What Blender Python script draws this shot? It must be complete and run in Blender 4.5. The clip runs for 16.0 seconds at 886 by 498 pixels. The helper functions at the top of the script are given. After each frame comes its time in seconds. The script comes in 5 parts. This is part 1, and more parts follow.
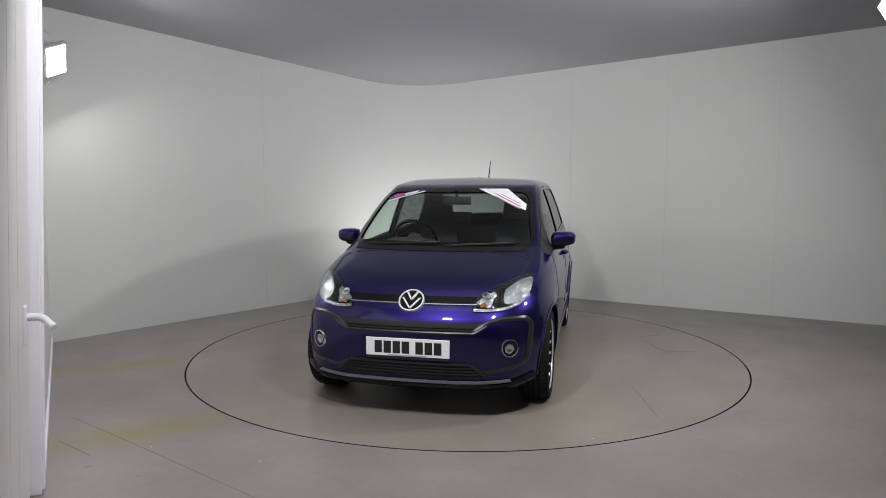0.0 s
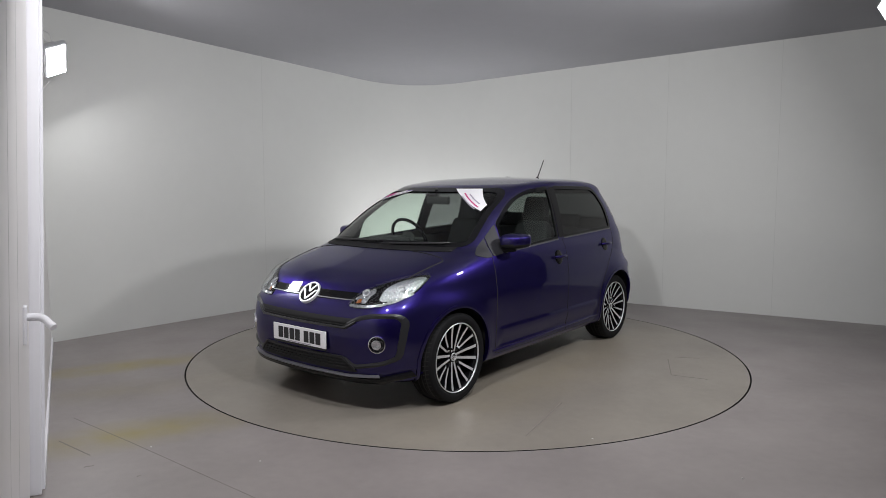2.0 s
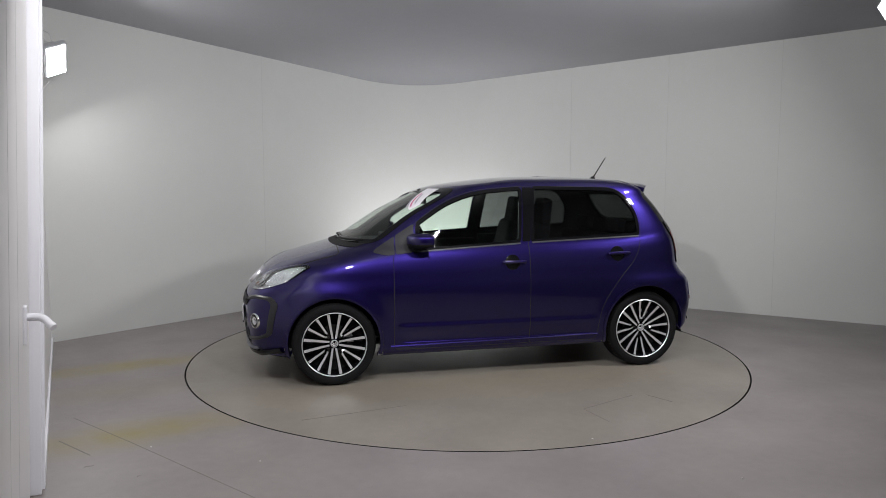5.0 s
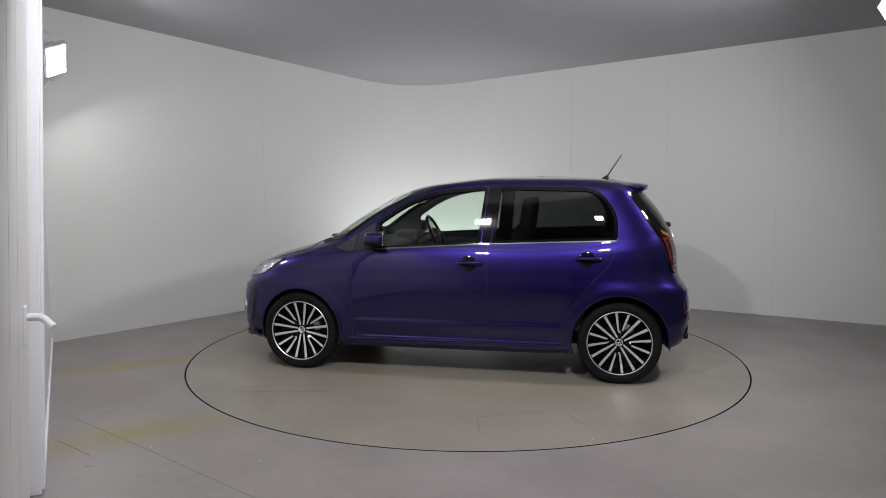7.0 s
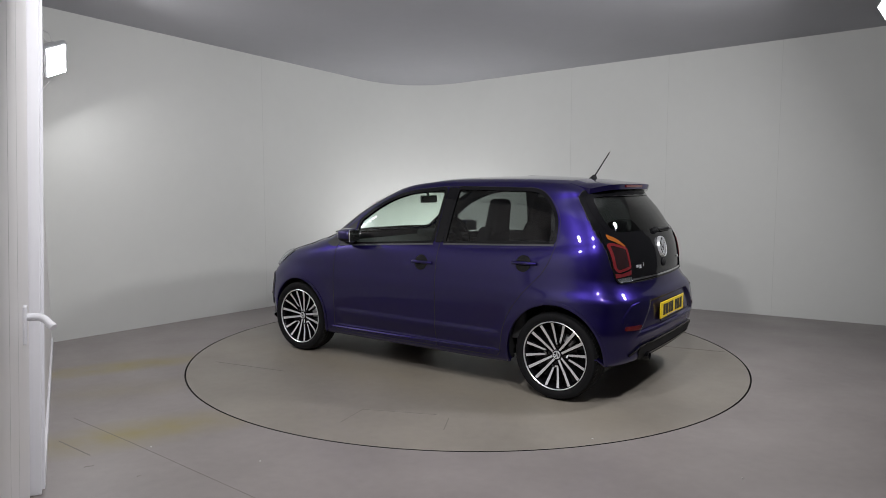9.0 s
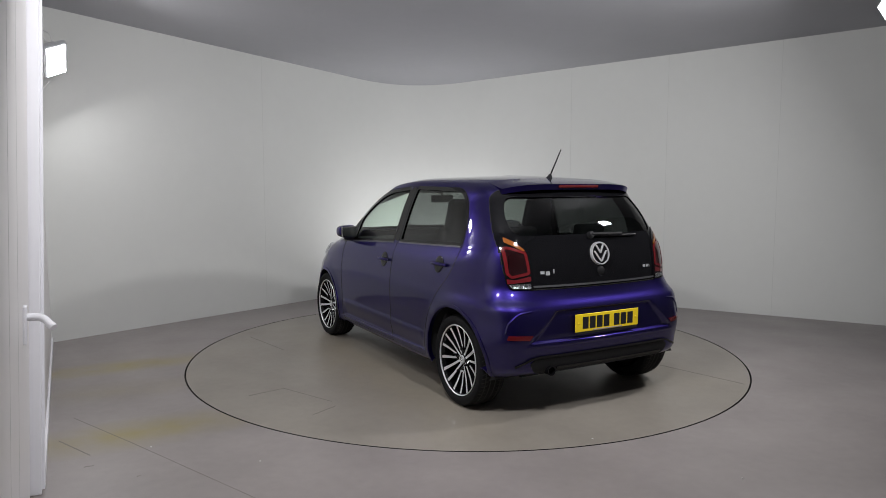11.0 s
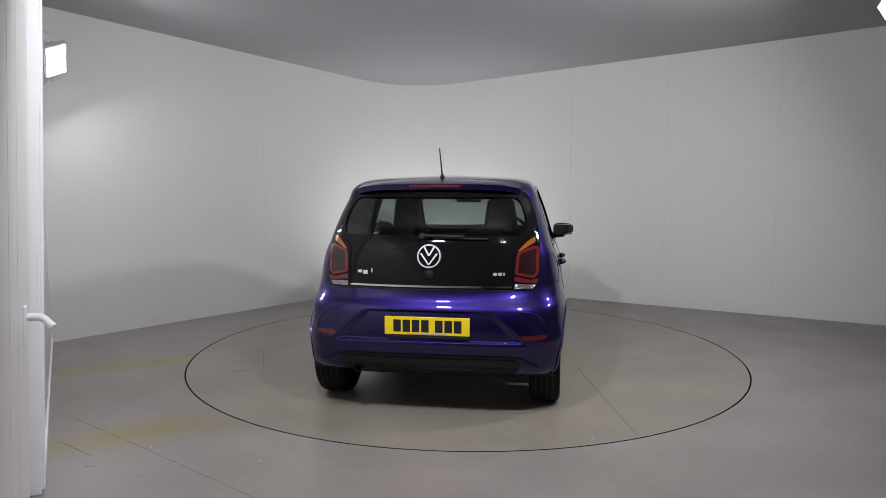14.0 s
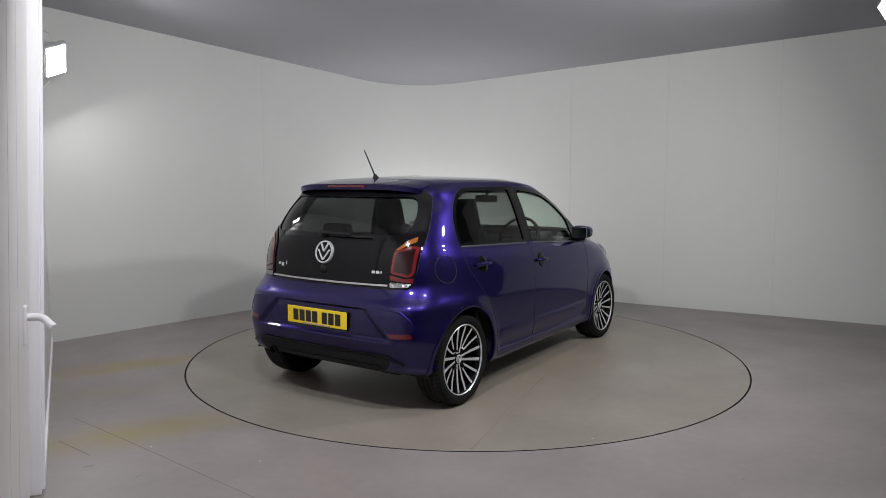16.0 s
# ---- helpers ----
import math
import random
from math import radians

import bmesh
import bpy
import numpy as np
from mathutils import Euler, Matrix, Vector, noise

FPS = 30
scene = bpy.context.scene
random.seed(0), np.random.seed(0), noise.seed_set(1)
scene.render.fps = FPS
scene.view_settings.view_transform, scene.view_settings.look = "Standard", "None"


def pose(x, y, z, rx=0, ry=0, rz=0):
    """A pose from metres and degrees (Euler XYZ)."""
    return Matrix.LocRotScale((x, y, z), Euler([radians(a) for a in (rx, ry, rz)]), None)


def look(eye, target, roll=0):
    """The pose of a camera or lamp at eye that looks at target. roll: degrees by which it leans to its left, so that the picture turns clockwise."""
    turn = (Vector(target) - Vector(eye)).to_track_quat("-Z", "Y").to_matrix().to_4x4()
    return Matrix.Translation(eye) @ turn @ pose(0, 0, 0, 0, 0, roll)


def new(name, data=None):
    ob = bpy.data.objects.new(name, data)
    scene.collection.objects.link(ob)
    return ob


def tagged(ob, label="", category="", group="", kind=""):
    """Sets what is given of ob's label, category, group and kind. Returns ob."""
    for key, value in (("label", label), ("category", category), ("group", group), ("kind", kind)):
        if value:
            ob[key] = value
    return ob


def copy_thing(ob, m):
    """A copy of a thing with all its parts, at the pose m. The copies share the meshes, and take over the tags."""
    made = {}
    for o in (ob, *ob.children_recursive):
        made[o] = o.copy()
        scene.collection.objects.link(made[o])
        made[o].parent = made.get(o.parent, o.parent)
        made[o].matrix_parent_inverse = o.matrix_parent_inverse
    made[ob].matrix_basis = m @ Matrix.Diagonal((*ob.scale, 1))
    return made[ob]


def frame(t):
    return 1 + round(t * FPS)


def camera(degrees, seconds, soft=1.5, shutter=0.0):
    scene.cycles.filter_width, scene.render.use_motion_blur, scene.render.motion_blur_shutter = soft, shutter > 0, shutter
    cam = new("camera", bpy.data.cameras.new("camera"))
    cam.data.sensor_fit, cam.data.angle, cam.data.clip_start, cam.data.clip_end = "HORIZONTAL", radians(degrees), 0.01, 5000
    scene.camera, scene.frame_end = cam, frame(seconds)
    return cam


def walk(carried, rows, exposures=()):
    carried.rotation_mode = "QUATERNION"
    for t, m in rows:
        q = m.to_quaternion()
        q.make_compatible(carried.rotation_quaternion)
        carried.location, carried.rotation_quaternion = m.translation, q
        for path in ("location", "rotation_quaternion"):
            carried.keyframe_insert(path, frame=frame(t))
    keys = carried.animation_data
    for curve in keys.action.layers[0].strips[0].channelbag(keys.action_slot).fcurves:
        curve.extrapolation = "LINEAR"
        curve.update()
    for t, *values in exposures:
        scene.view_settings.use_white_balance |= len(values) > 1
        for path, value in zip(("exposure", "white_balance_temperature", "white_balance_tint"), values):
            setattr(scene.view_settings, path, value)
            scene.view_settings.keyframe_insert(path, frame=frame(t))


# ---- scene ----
from mathutils.bvhtree import BVHTree

EYE = (0.0, -5.793, 1.423)
cam = camera(65.9, 16.0, soft=0.8)
GAZE = (EYE[0] - 0.1590, EYE[1] + 4.975, EYE[2] - 0.4722)
walk(cam, [(0.0, look(EYE, GAZE)), (16.0, look(EYE, GAZE))])

# ---- light ----
world = bpy.data.worlds.new("studio_dark")
world.use_nodes = True
world.node_tree.nodes["Background"].inputs[0].default_value = (0.5, 0.52, 0.56, 1)
world.node_tree.nodes["Background"].inputs[1].default_value = 0.02
scene.world = world
scene.view_settings.exposure = 0.0


def flood(name, eye, target, watts, w, h, roll=0, spread=178):
    data = bpy.data.lights.new(name, "AREA")
    data.shape, data.size, data.size_y, data.energy = "RECTANGLE", w, h, watts
    data.color, data.spread = (0.995, 0.985, 1.0), radians(spread)
    ob = new(name, data)
    ob.matrix_world = look(eye, target, roll)
    return ob


# floodlights: place of the face, aim, power, face width and height, roll
FLOODS = [
    ((-3.405, -0.08, 2.445), (-2.10, -0.42, 1.40), 17, 0.165, 0.28, -30),
    ((2.75, -1.14, 2.51), (0.0, 0.0, 0.8), 43, 0.24, 0.20, 0),
    ((-0.70, -3.40, 2.78), (0.0, 0.0, 0.5), 42, 0.18, 0.11, 0),
    ((0.80, -3.30, 2.78), (0.0, 0.0, 0.5), 42, 0.18, 0.11, 0),
    ((-0.40, 2.62, 0.16), (-0.30, 3.55, 2.10), 18, 0.30, 0.16, 0),
]
for place, aim, watts, w, h, roll in FLOODS:
    way = (Vector(aim) - Vector(place)).normalized()
    flood("flood_lamp", Vector(place) + way * 0.012, Vector(aim), watts, w * 0.9, h * 0.9, roll)


# ---- materials ----
def mat(name, color=(0.5, 0.5, 0.5), rough=0.5, metal=0.0, coat=0.0, emit=None, vary=0.0, scale=6.0, bump=0.0, bscale=80.0, spec=0.5, color2=None):
    m = bpy.data.materials.new(name)
    m.use_nodes = True
    nt = m.node_tree
    p = nt.nodes["Principled BSDF"]
    p.inputs["Base Color"].default_value = (*color, 1)
    p.inputs["Roughness"].default_value = rough
    p.inputs["Metallic"].default_value = metal
    p.inputs["Coat Weight"].default_value = coat
    p.inputs["Coat Roughness"].default_value = 0.012
    p.inputs["Specular IOR Level"].default_value = spec
    if emit:
        p.inputs["Emission Color"].default_value = (*emit[:3], 1)
        p.inputs["Emission Strength"].default_value = emit[3]
    if vary or bump or color2:
        tc = nt.nodes.new("ShaderNodeTexCoord")
    if vary or color2:
        big, fine = nt.nodes.new("ShaderNodeTexNoise"), nt.nodes.new("ShaderNodeTexNoise")
        big.inputs["Scale"].default_value, fine.inputs["Scale"].default_value = scale, scale * 12
        big.inputs["Detail"].default_value = fine.inputs["Detail"].default_value = 4
        add = nt.nodes.new("ShaderNodeMath")
        add.operation = "MULTIPLY_ADD"
        add.inputs[1].default_value = 0.35
        mix = nt.nodes.new("ShaderNodeValToRGB")
        c2 = color2 or tuple(c * (1 - vary) for c in color)
        mix.color_ramp.elements[0].color, mix.color_ramp.elements[1].color = (*c2, 1), (*color, 1)
        mix.color_ramp.elements[0].position, mix.color_ramp.elements[1].position = 0.42, 0.88
        for n in (big, fine):
            nt.links.new(tc.outputs["Object"], n.inputs["Vector"])
        nt.links.new(fine.outputs["Fac"], add.inputs[0])
        nt.links.new(big.outputs["Fac"], add.inputs[2])
        nt.links.new(add.outputs[0], mix.inputs[0])
        nt.links.new(mix.outputs[0], p.inputs["Base Color"])
    if bump:
        nz, bp = nt.nodes.new("ShaderNodeTexNoise"), nt.nodes.new("ShaderNodeBump")
        nz.inputs["Scale"].default_value, bp.inputs["Strength"].default_value = bscale, bump
        bp.inputs["Distance"].default_value = 0.01
        nt.links.new(tc.outputs["Object"], nz.inputs["Vector"])
        nt.links.new(nz.outputs["Fac"], bp.inputs["Height"])
        nt.links.new(bp.outputs[0], p.inputs["Normal"])
    return m


def glass(name, tint, gloss=1.0, rough=0.0):
    m = bpy.data.materials.new(name)
    m.use_nodes = True
    nt = m.node_tree
    nt.nodes.remove(nt.nodes["Principled BSDF"])
    out = nt.nodes["Material Output"]
    tr, gl, fr, mx, mul = (nt.nodes.new("ShaderNode" + k) for k in ("BsdfTransparent", "BsdfGlossy", "LayerWeight", "MixShader", "Math"))
    tr.inputs[0].default_value = (*tint, 1)
    gl.inputs["Roughness"].default_value = rough
    fr.inputs[0].default_value = 0.5
    mul.operation, mul.inputs[1].default_value = "POWER", 4.0
    add = nt.nodes.new("ShaderNodeMath")
    add.operation, add.inputs[1].default_value, add.inputs[2].default_value = "MULTIPLY_ADD", 0.80 * gloss, 0.04 * gloss
    nt.links.new(fr.outputs["Facing"], mul.inputs[0])
    nt.links.new(mul.outputs[0], add.inputs[0])
    nt.links.new(add.outputs[0], mx.inputs[0])
    nt.links.new(tr.outputs[0], mx.inputs[1])
    nt.links.new(gl.outputs[0], mx.inputs[2])
    nt.links.new(mx.outputs[0], out.inputs[0])
    return m


def paint_material():
    m = mat("violet_blue_metallic_paint", (0.0125, 0.0075, 0.080), 0.37, 0.90, 1.0)
    nt = m.node_tree
    p = nt.nodes["Principled BSDF"]
    tc, nz, bp = (nt.nodes.new("ShaderNode" + k) for k in ("TexCoord", "TexNoise", "Bump"))
    p.inputs["Specular Tint"].default_value = (0.42, 0.36, 0.75, 1)
    nz.inputs["Scale"].default_value = 900
    bp.inputs["Strength"].default_value, bp.inputs["Distance"].default_value = 0.06, 0.001
    nt.links.new(tc.outputs["Object"], nz.inputs["Vector"])
    nt.links.new(nz.outputs["Fac"], bp.inputs["Height"])
    nt.links.new(bp.outputs[0], p.inputs["Normal"])
    return m


def floor_material(name, base, stains):
    """Worn grey vinyl: soft blotches, fine speckle, faint scuffs and yellow streaks, of staining and of painted
    reflection, along the given segments.
    """
    m = mat(name, base, 0.34, vary=0.24, scale=1.3, bump=0.05, bscale=160, spec=0.38)
    nt = m.node_tree
    p = nt.nodes["Principled BSDF"]
    ramp = p.inputs["Base Color"].links[0].from_node
    last = ramp.outputs[0]
    tc = nt.nodes.new("ShaderNodeTexCoord")
    for (ax, ay), (bx, by), width, colour, amount in stains:
        ln = math.hypot(bx - ax, by - ay)
        mp = nt.nodes.new("ShaderNodeMapping")
        mp.vector_type = "TEXTURE"
        mp.inputs["Location"].default_value = ((ax + bx) / 2, (ay + by) / 2, 0)
        mp.inputs["Rotation"].default_value = (0, 0, math.atan2(by - ay, bx - ax))
        mp.inputs["Scale"].default_value = (ln * 0.75, width, 1)
        gr = nt.nodes.new("ShaderNodeTexGradient")
        gr.gradient_type = "SPHERICAL"
        nz = nt.nodes.new("ShaderNodeTexNoise")
        nz.inputs["Scale"].default_value = 5
        k = nt.nodes.new("ShaderNodeMath")
        k.operation = "MULTIPLY"
        k2 = nt.nodes.new("ShaderNodeMath")
        k2.operation, k2.inputs[1].default_value = "MULTIPLY", amount
        mx = nt.nodes.new("ShaderNodeMix")
        mx.data_type = "RGBA"
        mx.inputs[7].default_value = (*colour, 1)
        nt.links.new(tc.outputs["Object"], mp.inputs["Vector"])
        nt.links.new(mp.outputs[0], gr.inputs[0])
        nt.links.new(tc.outputs["Object"], nz.inputs["Vector"])
        nt.links.new(gr.outputs["Fac"], k.inputs[0])
        nt.links.new(nz.outputs["Fac"], k.inputs[1])
        nt.links.new(k.outputs[0], k2.inputs[0])
        nt.links.new(k2.outputs[0], mx.inputs[0])
        nt.links.new(last, mx.inputs[6])
        last = mx.outputs[2]
    nt.links.new(last, p.inputs["Base Color"])
    rz, rr = nt.nodes.new("ShaderNodeTexNoise"), nt.nodes.new("ShaderNodeMapRange")
    rz.inputs["Scale"].default_value, rz.inputs["Detail"].default_value = 2.3, 6
    rr.inputs["To Min"].default_value, rr.inputs["To Max"].default_value = 0.28, 0.46
    nt.links.new(tc.outputs["Object"], rz.inputs["Vector"])
    nt.links.new(rz.outputs["Fac"], rr.inputs[0])
    nt.links.new(rr.outputs[0], p.inputs["Roughness"])
    return m


OLIVE = (0.24, 0.20, 0.075)
M_FLOOR = floor_material("grey_vinyl_floor", (0.258, 0.233, 0.226), [((-3.2, -0.95), (-2.1, -0.25), 0.24, OLIVE, 1.7), ((-2.4, -2.35), (-1.35, -1.7), 0.30, OLIVE, 1.6), ((-2.9, -1.5), (-1.9, -1.0), 0.3, OLIVE, 0.5)])
# the two streaks put the warm reflection beside the car into the colour
M_TABLE = floor_material("turntable_vinyl", (0.257, 0.234, 0.203), [((-1.6, -0.9), (1.6, -0.9), 0.5, (0.26, 0.215, 0.13), 0.6), ((-1.6, 0.95), (1.6, 0.95), 0.5, (0.26, 0.215, 0.13), 0.6)])
M_WALL = mat("pale_grey_painted_board", (0.66, 0.67, 0.65), 0.6, vary=0.05, scale=0.7, bump=0.03, bscale=40, spec=0.3)
# for walls out of view, darkened so that the car reflects less light
M_UNSEENWALL = mat("unseen_wall_darkened", (0.13, 0.13, 0.135), 0.7, vary=0.1, scale=0.9, bump=0.03, bscale=40, spec=0.2)
M_CEIL = mat("grey_stretched_fabric", (0.46, 0.464, 0.488), 0.85, vary=0.06, scale=0.8, bump=0.04, bscale=200, spec=0.1)
M_DOOR = mat("white_gloss_door_paint", (0.78, 0.76, 0.76), 0.35, vary=0.05, scale=1.5, bump=0.02, bscale=30)
M_TRIMW = mat("white_plastic_trim", (0.80, 0.80, 0.84), 0.3)
M_GAP = mat("dark_gap", (0.012, 0.011, 0.010), 0.8)
M_SEAM = mat("wall_joint_shadow_line", (0.57, 0.58, 0.56), 0.7)
M_MARK = mat("floor_scuff", (0.19, 0.172, 0.158), 0.7)
M_LAMP = mat("floodlight_face", (1, 1, 1), 0.4, emit=(0.94, 0.97, 1.0, 14))
M_LAMPBODY = mat("light_grey_cast_metal", (0.55, 0.56, 0.58), 0.45, 0.3)
M_CABLE = mat("white_cable", (0.7, 0.7, 0.7), 0.5)
M_PAINT = paint_material()
M_BLACK = mat("black_textured_plastic", (0.010, 0.010, 0.011), 0.6, bump=0.05, bscale=400, spec=0.2)
M_GLOSSBLACK = mat("gloss_black", (0.005, 0.005, 0.006), 0.05, spec=0.28)
M_DARK = mat("dark_underbody", (0.010, 0.010, 0.011), 0.8)
M_LINING = mat("dark_grey_lining", (0.060, 0.060, 0.064), 0.8, vary=0.2, scale=14, bump=0.05, bscale=300)
M_SEATM = mat("charcoal_seat_cloth", (0.055, 0.055, 0.062), 0.9, vary=0.3, scale=30)
M_TYRE = mat("tyre_rubber", (0.007, 0.007, 0.008), 0.75, vary=0.25, scale=9, bump=0.05, bscale=120, spec=0.18)
M_ALLOY = mat("machined_alloy", (0.82, 0.83, 0.85), 0.33, 0.7)
M_CHROME = mat("chrome", (0.85, 0.86, 0.88), 0.07, 1.0)
M_GLASS = glass("clear_green_glass", (0.78, 0.86, 0.80))
M_TINT = glass("dark_privacy_glass", (0.20, 0.21, 0.21))
M_TINTREAR = glass("dark_rear_window_glass", (0.20, 0.22, 0.21))
M_LENS = glass("clear_lens", (0.95, 0.96, 0.97))
M_REDLENS = mat("red_lens", (0.125, 0.009, 0.012), 0.1, coat=1.0)
M_BUMPRED = mat("dark_red_reflector", (0.085, 0.004, 0.006), 0.15, coat=1.0)
M_DARKRED = mat("smoked_red_lens", (0.014, 0.003, 0.004), 0.08, coat=1.0)
M_AMBER = mat("amber_lens", (0.26, 0.075, 0.010), 0.12, coat=1.0)
M_WHITE = mat("white_sticker", (0.82, 0.81, 0.84), 0.4)
M_PLATEW = mat("white_plate", (0.80, 0.80, 0.82), 0.3)
M_PLATEY = mat("yellow_plate", (0.85, 0.62, 0.02), 0.3)
M_INK = mat("black_print", (0.012, 0.012, 0.014), 0.4)
M_PINK = mat("pink_print", (0.55, 0.03, 0.20), 0.4)
M_GREYINK = mat("grey_print", (0.35, 0.33, 0.40), 0.5)
M_TRIM = mat("satin_black_bumper_trim", (0.013, 0.013, 0.015), 0.36, bump=0.05, bscale=400, spec=0.5)
M_SATIN = mat("satin_grey_lip", (0.16, 0.16, 0.18), 0.32, 0.5)
M_SAIL = mat("dark_grey_moulded_plastic", (0.024, 0.024, 0.028), 0.55, bump=0.04, bscale=300, spec=0.3)
M_DISC = mat("brake_steel", (0.06, 0.058, 0.056), 0.4, 1.0)
M_REFL = mat("lamp_reflector", (0.46, 0.47, 0.49), 0.17, 1.0, bump=1.0, bscale=75)


# ---- mesh helpers ----
def shade(me, smooth):
    for poly in me.polygons:
        poly.use_smooth = smooth


def part(name, bm, material, parent=None, label="", smooth=True, bevel=0.0):
    me = bpy.data.meshes.new(name)
    bm.normal_update()
    bm.to_mesh(me)
    bm.free()
    me.materials.append(material)
    shade(me, smooth)
    if smooth:
        me.set_sharp_from_angle(angle=radians(38))
    ob = new(name, me)
    if parent:
        ob.parent = parent
    if label:
        ob["label"] = label
    if bevel:
        b = ob.modifiers.new("bevel", "BEVEL")
        b.width, b.segments, b.limit_method = bevel, 2, "ANGLE"
    return ob


def raw(name, verts, faces, material, parent=None, label="", smooth=True):
    bm = bmesh.new()
    vs = [bm.verts.new(v) for v in verts]
    for f in faces:
        try:
            bm.faces.new([vs[i] for i in f])
        except ValueError:
            pass
    bmesh.ops.recalc_face_normals(bm, faces=bm.faces)
    return part(name, bm, material, parent, label, smooth)


def box(bm, x0, y0, z0, x1, y1, z1, m=None):
    vs = bmesh.ops.create_cube(bm, size=1)["verts"]
    bmesh.ops.scale(bm, vec=(x1 - x0, y1 - y0, z1 - z0), verts=vs)
    bmesh.ops.translate(bm, vec=((x0 + x1) / 2, (y0 + y1) / 2, (z0 + z1) / 2), verts=vs)
    if m is not None:
        bmesh.ops.transform(bm, matrix=m, verts=vs)
    return vs


def cone(bm, p0, p1, r0, r1, seg=16, caps=True):
    p0, p1 = Vector(p0), Vector(p1)
    vs = bmesh.ops.create_cone(bm, cap_ends=caps, segments=seg, radius1=r0, radius2=r1, depth=(p1 - p0).length)["verts"]
    q = (p1 - p0).to_track_quat("Z", "Y").to_matrix().to_4x4()
    bmesh.ops.transform(bm, matrix=Matrix.Translation((p0 + p1) / 2) @ q, verts=vs)
    return vs


def tube(bm, pts, r, seg=8, closed=False):
    pts = [Vector(p) for p in pts]
    n = len(pts)
    rings = []
    up = None
    for i, p in enumerate(pts):
        a = pts[(i - 1) % n] if closed or i else p
        b = pts[(i + 1) % n] if closed or i < n - 1 else p
        d = (b - a).normalized()
        if up is None:
            up = d.orthogonal().normalized()
        up = (up - d * up.dot(d)).normalized()
        side = d.cross(up)
        rings.append([bm.verts.new(p + (up * math.cos(k * 2 * math.pi / seg) + side * math.sin(k * 2 * math.pi / seg)) * r) for k in range(seg)])
    for i in range(n if closed else n - 1):
        A, B = rings[i], rings[(i + 1) % n]
        for k in range(seg):
            bm.faces.new((A[k], A[(k + 1) % seg], B[(k + 1) % seg], B[k]))
    if not closed:
        bm.faces.new(rings[0][::-1])
        bm.faces.new(rings[-1])


def lathe(bm, prof, seg=48, m=None):
    """prof: (radius, height) pairs round the z axis, closed where the radius is 0."""
    vs0 = len(bm.verts)
    rings = []
    made = []
    for r, h in prof:
        if r < 1e-6:
            ring = [bm.verts.new((0, 0, h))]
        else:
            ring = [bm.verts.new((r * math.cos(2 * math.pi * k / seg), r * math.sin(2 * math.pi * k / seg), h)) for k in range(seg)]
        made += ring
        rings.append(ring)
    for A, B in zip(rings, rings[1:]):
        for k in range(seg):
            j = (k + 1) % seg
            q = [A[k % len(A)], A[j % len(A)], B[j % len(B)], B[k % len(B)]]
            u = []
            for v in q:
                if v not in u:
                    u.append(v)
            if len(u) > 2:
                bm.faces.new(u)
    if m is not None:
        bmesh.ops.transform(bm, matrix=m, verts=made)


# ---- the room ----
CORNER = Vector((-0.809, 3.896))
LDIR, RDIR = Vector((-0.614, -0.789)), Vector((0.879, -0.477))
FIL = 0.95


def ceiling_z(x, y):
    return 3.015 + 0.010 * x - 0.072 * y


def room_line():
    """The inner wall line, from the door wall round the curved back corner to the wall behind the camera."""
    pts = [Vector((0.06, -6.27)), Vector((-3.72, 0.15))]
    a, b = CORNER + LDIR * FIL, CORNER + RDIR * FIL
    for i in range(25):
        t = i / 24
        pts.append(a * (1 - t) ** 2 + CORNER * 2 * t * (1 - t) + b * t * t)
    pts += [CORNER + RDIR * 6.0, Vector((0.49, -5.75)), Vector((0.40, -6.35))]
    return pts


ROOM = room_line()
DDIR, DNORM = Vector((0.507, -0.862)), Vector((0.862, 0.507))


def door_place(s, off):
    """A place along the door wall: s metres from the frame towards the camera, off metres out of the wall."""
    return Vector((-1.971, -2.779)) + DDIR * s + DNORM * off



def wall(name, pts, label, material=None):
    """A wall of 8 cm boards along pts, floor to ceiling."""
    out = []
    for i, p in enumerate(pts):
        d = (pts[min(i + 1, len(pts) - 1)] - pts[max(i - 1, 0)]).normalized()
        out.append(p + Vector((-d.y, d.x)) * 0.08)
    vs, fs = [], []
    for p, q in zip(pts, out):
        h = ceiling_z(p.x, p.y)
        vs += [(p.x, p.y, -0.02), (p.x, p.y, h + 0.1), (q.x, q.y, -0.02), (q.x, q.y, h + 0.1)]
    for i in range(len(pts) - 1):
        a, b = 4 * i, 4 * i + 4
        fs += [(a, b, b + 1, a + 1), (a + 2, a + 3, b + 3, b + 2), (a + 1, b + 1, b + 3, a + 3), (a, a + 2, b + 2, b)]
    fs += [(0, 1, 3, 2), (4 * len(pts) - 4, 4 * len(pts) - 2, 4 * len(pts) - 1, 4 * len(pts) - 3)]
    ob = raw(name, vs, fs, material or M_WALL)
    tagged(ob, label, "wall", kind="structure")
    return ob


def room_reach(c, s):
    """How far the walls stand from the turntable's centre in the direction (c, s)."""
    best = 9.0
    for p, q in zip(ROOM, ROOM[1:] + ROOM[:1]):
        d = q - p
        den = c * d.y - s * d.x
        if abs(den) < 1e-9:
            continue
        t = (p.x * d.y - p.y * d.x) / den
        u = (p.x * s - p.y * c) / den
        if t > 0 and -0.001 <= u <= 1.001:
            best = min(best, t)
    return best


